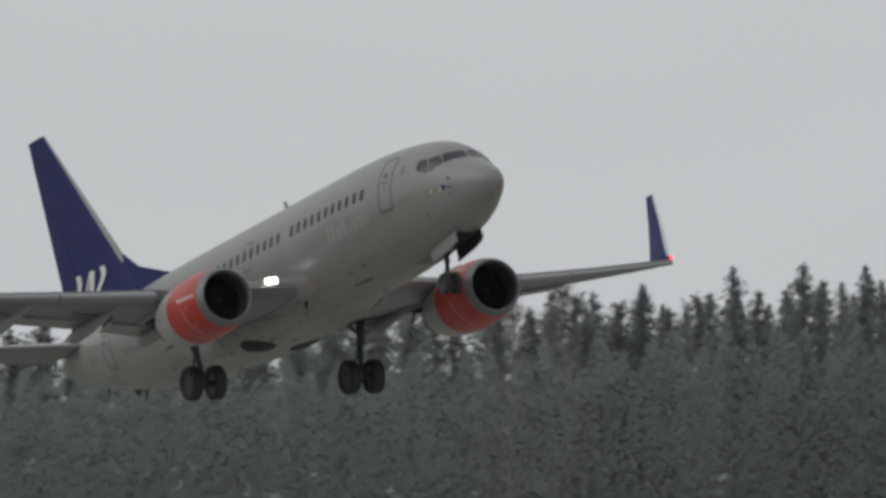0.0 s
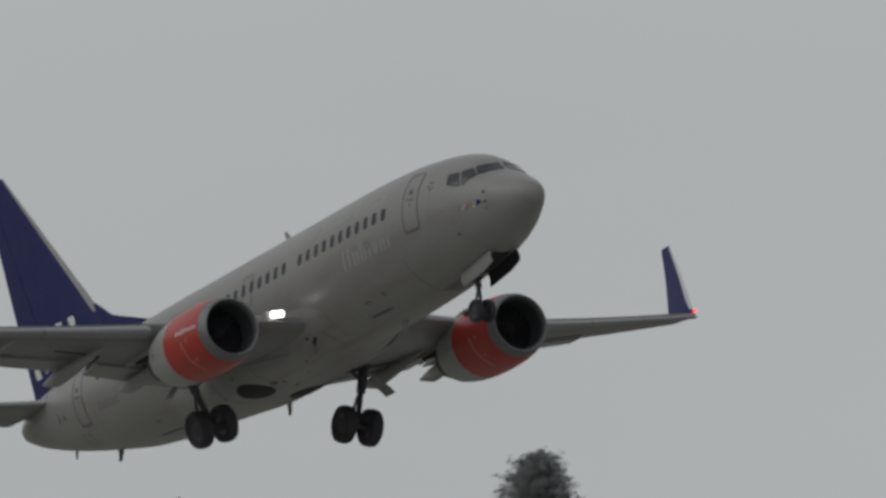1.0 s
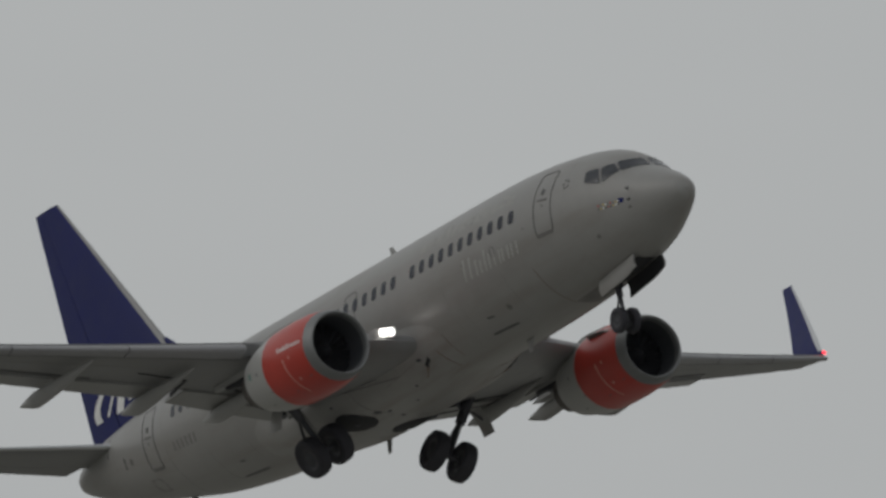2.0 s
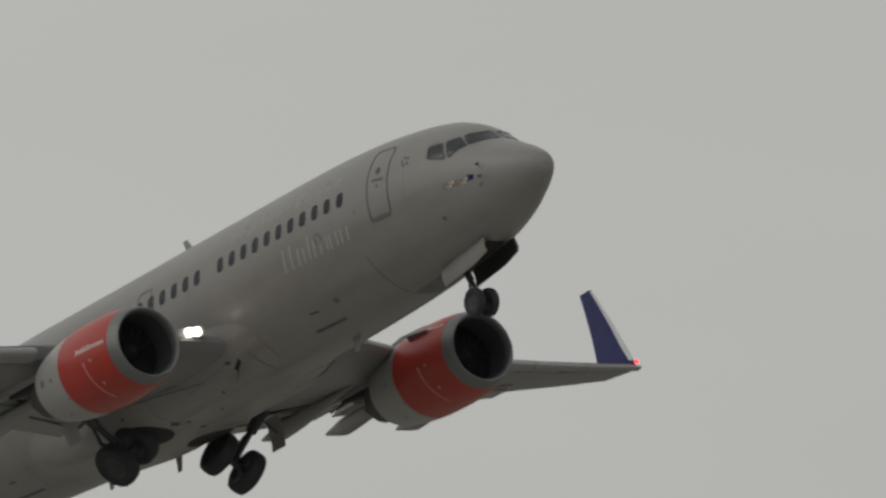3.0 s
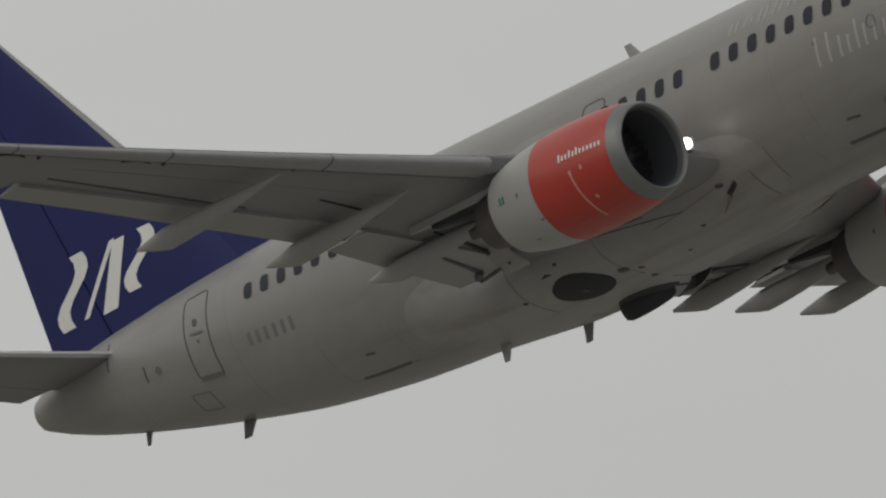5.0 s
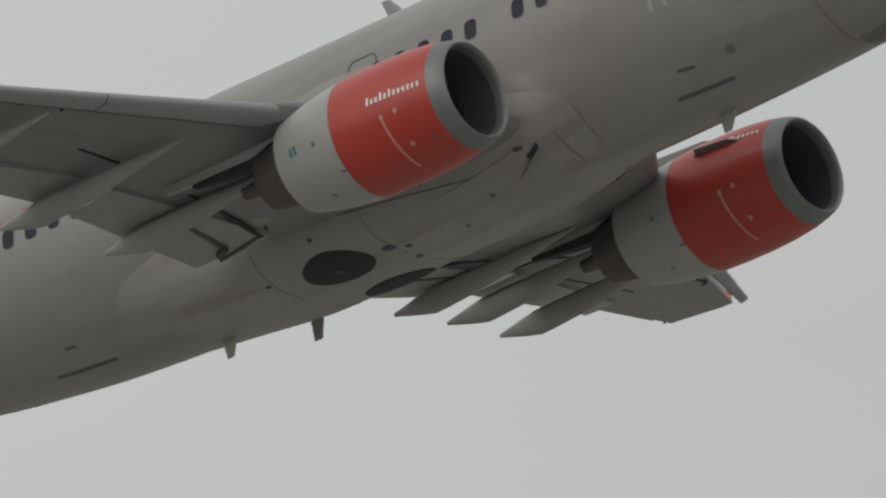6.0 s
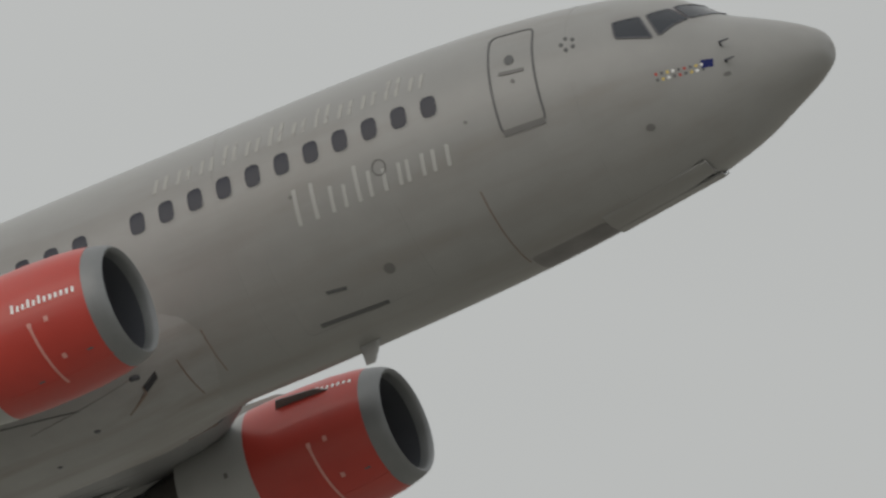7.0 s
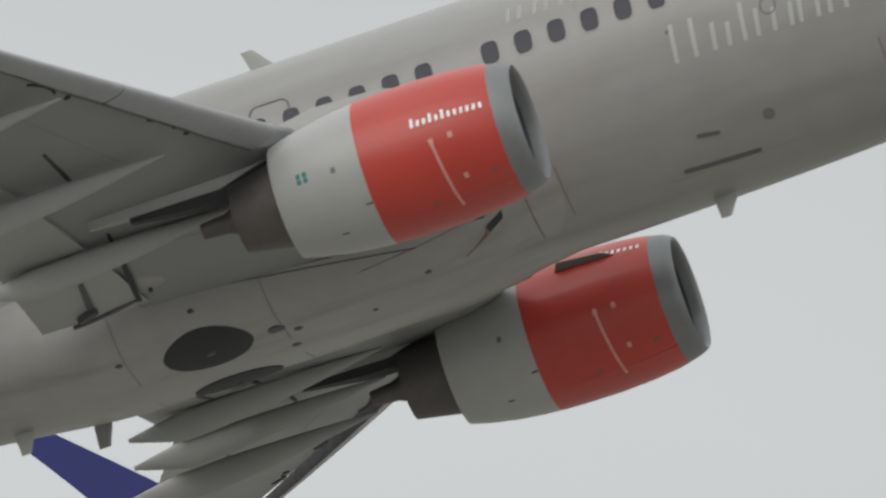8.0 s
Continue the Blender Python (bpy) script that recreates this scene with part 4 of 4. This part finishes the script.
def nose_gear():
    leg = part("nose_gear", tube([(0, 0, .05), (0, 0, -.9)], [.10, .09], 14), STRUT, airliner, "nose landing gear leg with twin wheels")
    leg.matrix_basis = pose(-4.5, 0, -1.35)
    part("oleo", tube([(0, 0, -.85), (0, 0, -1.58)], [.055, .055], 12), RIM, leg)
    part("axle", tube([(0, -.28, -1.58), (0, .28, -1.58)], [.045, .045], 10), STRUT, leg)
    part("torque_link", tube([(-.08, 0, -.9), (-.27, 0, -1.2), (-.06, 0, -1.5)], [.03, .035, .03], 8), STRUT, leg)
    part("drag_brace", tube([(.02, -.1, -.7), (.5, -.12, -.1)], [.04, .04], 8), STRUT, leg)
    part("taxi_lamp", turned([(.12, .001), (.12, .08), (.04, .09), (-.02, .05)], (.05, 0, -.62), sides=16), RIM, leg)
    for dy in (-.20, .20):
        wheel(leg, (0, dy, -1.58), .345, .20)
    doors = []
    for side in (-1, 1):
        rows = []
        for k in range(9):
            x = .93 - 1.86 * k / 8
            dep = .45 * min(1, .80 + .08 * k)
            rows.append([(x, side * .0, 0), (x, side * .055, -.23), (x, side * .01, -dep), (x, side * -.02, -dep), (x, side * .02, -.23), (x, side * -.02, 0)])
        d = part("nose_gear_door", loft(rows), PAINT, airliner, "pale nose gear bay door")
        d.matrix_basis = door_hinge(side)
        part("door_lining", loft([[(x * .97, y - side * .012, z) for x, y, z in r[3:]] + [(x * .97, y - side * .03, z) for x, y, z in r[:2:-1]] for r in rows]), DARK, d, "dark inner face of the bay door")
        doors.append((side, d))
    # the hull stays closed; dark sheets on it carry the bay's shade
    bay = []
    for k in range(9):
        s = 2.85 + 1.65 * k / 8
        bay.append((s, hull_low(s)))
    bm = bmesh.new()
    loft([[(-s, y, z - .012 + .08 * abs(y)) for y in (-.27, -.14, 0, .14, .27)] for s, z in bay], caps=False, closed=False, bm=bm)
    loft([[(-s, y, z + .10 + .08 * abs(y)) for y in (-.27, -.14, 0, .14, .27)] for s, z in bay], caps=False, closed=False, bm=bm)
    part("nose_gear_bay", bm, DARK, airliner, "nose gear bay, shade put on as dark sheets")
    return leg, doors


(GEAR_R, STRUT_DOOR_R), (GEAR_L, STRUT_DOOR_L) = main_gear(-1), main_gear(1)
NOSE_LEG, NOSE_DOORS = nose_gear()

# ---- ground and forest ----
bm = bmesh.new()
N = 60
grid = [[bm.verts.new((-4000 + 8000 * i / N, -4000 + 8000 * j / N, 0)) for j in range(N + 1)] for i in range(N + 1)]
for i in range(N):
    for j in range(N):
        bm.faces.new((grid[i][j], grid[i + 1][j], grid[i + 1][j + 1], grid[i][j + 1]))
tagged(part("ground", bm, GRASS), "rough autumn grass field reaching the horizon", "ground", kind="structure")


def clump(verts, faces, c, size, rnd, flat=0.55):
    """A tuft of needles: one ragged leaf."""
    a, t = rnd.uniform(0, math.pi * 2), rnd.uniform(-.8, .8)
    u = Vector((math.cos(a), math.sin(a), t * flat)).normalized() * size * rnd.uniform(.7, 1.25)
    v = Vector((-math.sin(a) * rnd.uniform(.2, .8), math.cos(a) * rnd.uniform(.2, .8), rnd.uniform(.25, .9))) * size * .65
    k = len(verts)
    verts += [c - u, c + v * .9, c + u * rnd.uniform(.8, 1.1), c - v]
    faces.append((k, k + 1, k + 2, k + 3))


def limb(verts, faces, a, b, r0, r1):
    d = (b - a).normalized()
    u = d.cross(Vector((.3, .2, .93))).normalized()
    v = d.cross(u)
    k = len(verts)
    for p, r in ((a, r0), (b, r1)):
        verts += [p + r * (math.cos(2.094 * i) * u + math.sin(2.094 * i) * v) for i in range(3)]
    for i in range(3):
        faces.append((k + i, k + (i + 1) % 3, k + 3 + (i + 1) % 3, k + 3 + i))


def mesh_of(name, verts, faces, material, outward=None):
    """outward: the way the foliage faces at a place, which its small tufts follow on the whole."""
    if outward:
        for i, q in enumerate(faces):
            a, b, c = (verts[k] for k in q[:3])
            if (b - a).cross(c - a).dot(outward(a)) < 0:
                faces[i] = q[::-1]
    me = bpy.data.meshes.new(name)
    me.from_pydata(verts, [], faces)
    me.materials.append(material)
    if outward:
        me.normals_split_custom_set_from_vertices([outward(v) for v in verts])
    return me


def from_trunk(v):
    return Vector((v.x, v.y, .25 * math.hypot(v.x, v.y) + .05)).normalized()


def from_forest(v):
    return Vector((-v.x, -v.y, 240)).normalized()


def conifer(kind, seed, height):
    """kind: spruce, pine, oldpine or birch."""
    rnd = random.Random(seed)
    tree = new({"spruce": "spruce_tree", "pine": "pine_tree", "oldpine": "pine_tree", "birch": "birch_tree"}[kind])
    lean = rnd.uniform(-.15, .15)
    path = [(lean * (f ** 2) + .08 * math.sin(5 * f + seed), .07 * math.cos(4 * f + seed), height * f) for f in (0, .15, .3, .45, .6, .75, .9, .99)]
    r0 = .010 * height + .03
    part("trunk", tube(path, [r0 * (1.02 - f) + .012 for f in (0, .15, .3, .45, .6, .75, .9, .99)], 9), PALE_BARK if kind == "birch" else BARK, tree)

    def stem(z):
        f = z / height
        return Vector((lean * f * f + .08 * math.sin(5 * f + seed), .07 * math.cos(4 * f + seed), z))
    bv, bf, cv, cf = [], [], [], []
    swirl = [rnd.uniform(0, 6.28) for q in range(6)]

    def lump(a, z):
        """Slow unevenness of the crown's outline."""
        return .86 + .15 * math.sin(2 * a + .8 * z + swirl[0]) + .13 * math.sin(3 * a - 1.3 * z + swirl[1]) + .08 * math.sin(1.9 * z + swirl[2])

    def spray(p0, p1, tip):
        """Needle tufts along one branch: fine near the tree's top, coarse below."""
        fine = min(1.0, max(0.0, (height - p0.z - 9.0) / 2.5))
        ln = (p1 - p0).length
        step = .041 + .22 * fine
        m = max(3, int(ln / step))
        for q in range(m):
            f = (q + .6) / m
            wob = (.06 + .07 * ln * (1 - .4 * f)) * (1 + fine)
            c = p0.lerp(p1, f) + Vector((rnd.gauss(0, wob), rnd.gauss(0, wob), rnd.gauss(-.02, wob * .8)))
            clump(cv, cf, c, rnd.uniform(.06, .12) * tip + .18 * fine, rnd)
    if kind == "spruce":
        slim, belly = rnd.uniform(.45, .62), rnd.uniform(2.1, 2.8)
        for b in range(280):
            g = (b + rnd.random()) / 280
            z = height * (.48 + .515 * g ** .65)
            a = rnd.uniform(0, 6.283)
            d = height - z
            ln = belly * (1 - math.exp(-d * slim / belly)) * lump(a, z) * rnd.uniform(.35, 1.2) + .06
            p0 = stem(z)
            p1 = p0 + Vector((math.cos(a) * ln, math.sin(a) * ln, ln * rnd.uniform(-.30, .45)))
            limb(bv, bf, p0, p1, .014, .004)
            spray(p0, p1, 1.0)
        for q in range(40):
            clump(cv, cf, stem(height - .05 * q) + Vector((rnd.gauss(0, .010 * q), rnd.gauss(0, .010 * q), 0)), .06 + .004 * q, rnd)
    elif kind in ("pine", "oldpine"):
        big = kind == "oldpine"
        wide = 2.5 if big else rnd.uniform(1.5, 2.0)
        for b in range(420 if big else 190):
            g = (b + rnd.random()) / (420 if big else 190)
            z = height * (.48 + .51 * g ** .65)
            a = rnd.uniform(0, 6.283)
            d = height - z
            ln = (wide * (1 - math.exp(-d * (.55 if big else .60)))) * lump(a, z * .8) * rnd.uniform(.3, 1.1) + .08
            p0 = stem(z)
            p1 = p0 + Vector((math.cos(a) * ln, math.sin(a) * ln, ln * rnd.uniform(.05, .55)))
            limb(bv, bf, p0, p1, .022, .006)
            spray(p0, p1, 1.1)
            for q in range(3 if big else 1):
                hub = p0.lerp(p1, rnd.uniform(.6, 1.0))
                spray(hub, hub + Vector((rnd.gauss(0, .3), rnd.gauss(0, .3), rnd.uniform(.05, .45))) * min(1.0, ln), 1.0)
        for q in range(30):
            clump(cv, cf, stem(height - .04 * q) + Vector((rnd.gauss(0, .007 * q), rnd.gauss(0, .007 * q), 0)), .05 + .002 * q, rnd)
    else:
        z = height * .35
        while z < height:
            a = rnd.uniform(0, 6.283)
            ln = (height - z) * .20 * rnd.uniform(.6, 1.2) + .3
            p0 = stem(min(z, height * .98))
            p1 = p0 + Vector((math.cos(a) * ln, math.sin(a) * ln, ln * rnd.uniform(.7, 1.3)))
            limb(bv, bf, p0, p1, .03, .012)
            for q in range(9):
                s = p0.lerp(p1, rnd.uniform(.25, 1))
                e = s + Vector((rnd.uniform(-.5, .5), rnd.uniform(-.5, .5), rnd.uniform(.05, .7)))
                limb(cv, cf, s, e, .012, .006)
                for w in range(2):
                    limb(cv, cf, s.lerp(e, .5), e + Vector((rnd.uniform(-.3, .3), rnd.uniform(-.3, .3), rnd.uniform(-.1, .3))), .008, .004)
            z += rnd.uniform(.12, .25)
    tagged(shared("branchwork", mesh_of("branchwork", bv, bf, BARK if kind != "birch" else PALE_BARK), tree), kind="stuff")
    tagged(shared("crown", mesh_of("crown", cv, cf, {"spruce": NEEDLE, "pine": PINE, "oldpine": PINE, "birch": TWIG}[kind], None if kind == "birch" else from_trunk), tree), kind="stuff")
    label = {"spruce": "spruce with drooping branches at the forest edge, needles coloured haze-pale", "pine": "slender pine with clumped crown in the forest edge, coloured haze-pale",
             "oldpine": "broad old pine with uneven crown rising above the forest", "birch": "bare pale birch among the conifers"}[kind]
    return tagged(tree, label, "tree", "forest edge trees" if kind != "oldpine" else "")


def spot(yaw, dist):
    a = radians(yaw)
    return math.sin(a) * dist, math.cos(a) * dist


PROFILE_YAW = (-70, -66, -65.4, -65.0, -64.5, -64.0, -63.6, -63.0, -62.8, -62.6, -62.4, -61.9, -61, -56)
PROFILE_ELEV = (1.14, 1.17, 1.20, 1.22, 1.27, 1.28, 1.30, 1.35, 1.33, 1.28, 1.22, 1.25, 1.25, 1.2)
BASE = 22.0
protos = [conifer("spruce", 3, BASE), conifer("spruce", 8, BASE), conifer("spruce", 15, BASE), conifer("pine", 4, BASE), conifer("pine", 21, BASE),
          conifer("pine", 33, BASE), conifer("spruce", 41, BASE), conifer("birch", 5, BASE)]
used = set()


def plant(proto, yaw, dist, elev, turn):
    h = EYE.z + dist * math.tan(radians(elev))
    x, y = spot(yaw, dist)
    k = h / BASE
    m = Matrix.LocRotScale((x, y, 0), Euler((0, 0, turn)), None)
    if proto not in used:
        used.add(proto)
        ob = proto
        ob.matrix_basis = m
    else:
        ob = copy_thing(proto, m)
    ob.scale = (k, k, k)
    return ob


rnd = random.Random(12)
# the trees whose tops stand out: kind, yaw, elevation of the top
for i, yaw, elev in ((3, -63.618, 1.352), (4, -63.36, 1.388), (5, -63.193, 1.400), (3, -63.028, 1.412), (4, -62.894, 1.406), (0, -62.498, 1.348),
                     (1, -64.355, 1.315), (2, -64.185, 1.326), (6, -64.027, 1.320), (5, -63.50, 1.35), (3, -63.28, 1.345), (0, -62.58, 1.31),
                     (5, -62.78, 1.385), (4, -62.70, 1.37), (1, -62.33, 1.33), (2, -61.93, 1.305), (0, -61.86, 1.315), (7, -63.57, 1.31), (7, -63.63, 1.28), (7, -64.9, 1.20)):
    plant(protos[i], yaw, 925 + rnd.uniform(-6, 6), elev, rnd.uniform(0, 6.28))
for row, (dist, gap, low) in enumerate(((940, .085, .01), (958, .10, .01), (978, .10, .012))):
    yaw = -66.8
    while yaw < -60.9:
        e = float(np.interp(yaw, PROFILE_YAW, PROFILE_ELEV)) - low + rnd.uniform(-.055, .03)
        open_gap = abs(yaw + 65.01) < .035 or -62.46 < yaw < -62.35
        if open_gap:
            e -= .10
        i = rnd.choice((0, 1, 2, 3, 4, 5, 6, 0, 1, 6)) if rnd.random() > .03 else 7
        plant(protos[i], yaw, dist + rnd.uniform(-9, 9), e, rnd.uniform(0, 6.28))
        yaw += gap * rnd.uniform(.7, 1.35)
old = conifer("oldpine", 77, 23.5)
used.add(old)
x, y = spot(-62.125, 870)
h = EYE.z + 870 * math.tan(radians(1.531))
old.matrix_basis = pose(x, y, 0, 0, 0, 40)
old.scale = (h / 23.5,) * 3

# scrub and young growth that closes the foot of the forest
verts, faces = [], []
rnd = random.Random(5)
for k in range(520000):
    yaw = rnd.uniform(-66.9, -60.8)
    dist = 904 + 45 * rnd.random() ** 1.6
    x, y = spot(yaw, dist)
    top = dist * math.tan(radians(float(np.interp(yaw, PROFILE_YAW, PROFILE_ELEV)))) - 1.1
    f = rnd.random() ** .8
    clump(verts, faces, Vector((x, y, .3 + (top + .5 * math.sin(yaw * 40) + .4 * math.sin(yaw * 97)) * f)), rnd.uniform(.055, .11) + .05 * max(0.0, .6 - f), rnd)
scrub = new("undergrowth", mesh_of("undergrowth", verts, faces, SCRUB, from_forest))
tagged(scrub, "haze-pale green young growth filling the forest edge", "undergrowth", kind="stuff")

# ---- what moves ----
FLIGHT = [  # seconds, place of the nose datum, heading, pitch, bank (degrees)
    (0.0, -663.51, 310.28, 21.80, 1.433, 12.310, 2.742),
    (0.2, -648.44, 310.52, 22.85, 1.413, 12.589, 2.566),
    (0.3, -640.91, 310.64, 23.39, 1.401, 12.717, 2.481),
    (0.5, -625.85, 310.87, 24.51, 1.372, 12.961, 2.319),
    (0.7, -610.81, 311.08, 25.68, 1.330, 13.194, 2.139),
    (0.8, -603.29, 311.18, 26.29, 1.298, 13.315, 2.024),
    (1.0, -588.25, 311.36, 27.53, 1.209, 13.558, 1.747),
    (1.2, -573.24, 311.51, 28.82, 1.081, 13.764, 1.473),
    (1.5, -550.74, 311.70, 30.81, 0.821, 14.040, 1.040),
    (1.7, -535.77, 311.81, 32.17, 0.622, 14.185, 0.812),
    (2.8, -453.71, 312.22, 40.05, -0.446, 14.561, 1.122),
    (3.0, -438.87, 312.32, 41.57, -0.518, 14.577, 1.450),
    (3.2, -424.05, 312.43, 43.11, -0.557, 14.602, 1.794),
    (3.5, -401.83, 312.60, 45.46, -0.578, 14.648, 2.206),
    (3.8, -379.57, 312.73, 47.84, -0.620, 14.613, 2.368),
    (4.0, -364.67, 312.79, 49.43, -0.663, 14.548, 2.342),
    (4.2, -349.69, 312.81, 51.05, -0.704, 14.534, 2.135),
    (4.5, -327.04, 312.81, 53.51, -0.725, 14.621, 1.634),
    (4.7, -311.85, 312.78, 55.18, -0.709, 14.718, 1.311),
    (5.8, -227.42, 312.56, 64.67, -0.400, 15.454, -0.105),
    (6.0, -212.21, 312.64, 66.48, -0.402, 15.517, -0.272),
    (6.2, -197.04, 312.76, 68.32, -0.416, 15.571, -0.402),
    (6.5, -174.34, 313.02, 71.11, -0.399, 15.665, -0.479),
    (6.7, -159.27, 313.23, 73.00, -0.425, 15.726, -0.675),
    (6.8, -151.75, 313.35, 73.95, -0.453, 15.745, -0.786),
    (7.0, -136.76, 313.61, 75.86, -0.526, 15.759, -1.017),
    (7.2, -121.76, 313.88, 77.76, -0.586, 15.731, -1.165),
    (7.3, -114.26, 314.01, 78.71, -0.608, 15.715, -1.201),
    (7.5, -99.25, 314.28, 80.61, -0.640, 15.681, -1.231),
    (7.8, -76.73, 314.67, 83.45, -0.685, 15.632, -1.330),
    (8.0, -61.73, 314.94, 85.34, -0.730, 15.574, -1.394),
]
MAIN_FOLD = [(0.0, 0), (0.5, 0), (0.8, 4), (1.0, 8), (1.2, 10), (1.5, 14), (1.7, 17), (2.8, 31), (3.0, 33), (3.2, 35), (3.5, 38), (3.8, 41),
             (4.0, 43), (4.2, 46), (4.5, 51), (4.7, 55), (5.2, 66), (5.7, 78), (6.0, 80), (8.0, 80)]
MAIN_FOLD_R = [(0.0, 0), (0.5, 3), (0.8, 8), (1.0, 12.5), (1.2, 15), (1.5, 20), (1.7, 23), (2.8, 38), (3.0, 40), (3.2, 43), (3.5, 47), (3.8, 51),
               (4.0, 54), (4.2, 56), (4.5, 60), (4.7, 63), (5.2, 72), (5.7, 79), (6.0, 80), (8.0, 80)]
NOSE_FOLD = [(0.0, 0), (1.0, 0), (1.5, 2), (1.7, 4), (2.8, 20), (3.0, 23.5), (3.2, 27), (3.5, 32), (3.8, 37), (4.0, 41), (4.2, 45), (4.7, 57), (5.2, 76), (5.6, 95), (8.0, 95)]
DOOR_FOLD = [(0.0, 0), (4.9, 0), (5.2, 30), (5.7, 77), (8.0, 77)]


def motions():
    walk(airliner, [(t, Matrix.Translation((x, y, z)) @ pose(0, 0, 0, 0, 0, h) @ pose(0, 0, 0, 0, -p, 0) @ pose(0, 0, 0, b, 0, 0)) for t, x, y, z, h, p, b in FLIGHT])
    walk(GEAR_L, [(t, pose(-17.05, 3.15, -.8, -a, 0, 0)) for t, a in MAIN_FOLD])
    walk(GEAR_R, [(t, pose(-17.05, -3.15, -.8, a, 0, 0)) for t, a in MAIN_FOLD_R])
    for side, d, folds in ((-1, STRUT_DOOR_R, MAIN_FOLD_R), (1, STRUT_DOOR_L, MAIN_FOLD)):
        walk(d, [(t, pose(0, (.52 - .12 * a / 80) * side, -1.05 + .26 * a / 80, side * (68 - 72 * a / 80), 0, 0)) for t, a in folds])
    walk(NOSE_LEG, [(t, pose(-4.5, 0, -1.35, 0, -a, 0)) for t, a in NOSE_FOLD])
    for side, d in NOSE_DOORS:
        walk(d, [(t, door_hinge(side, a)) for t, a in DOOR_FOLD])


motions()
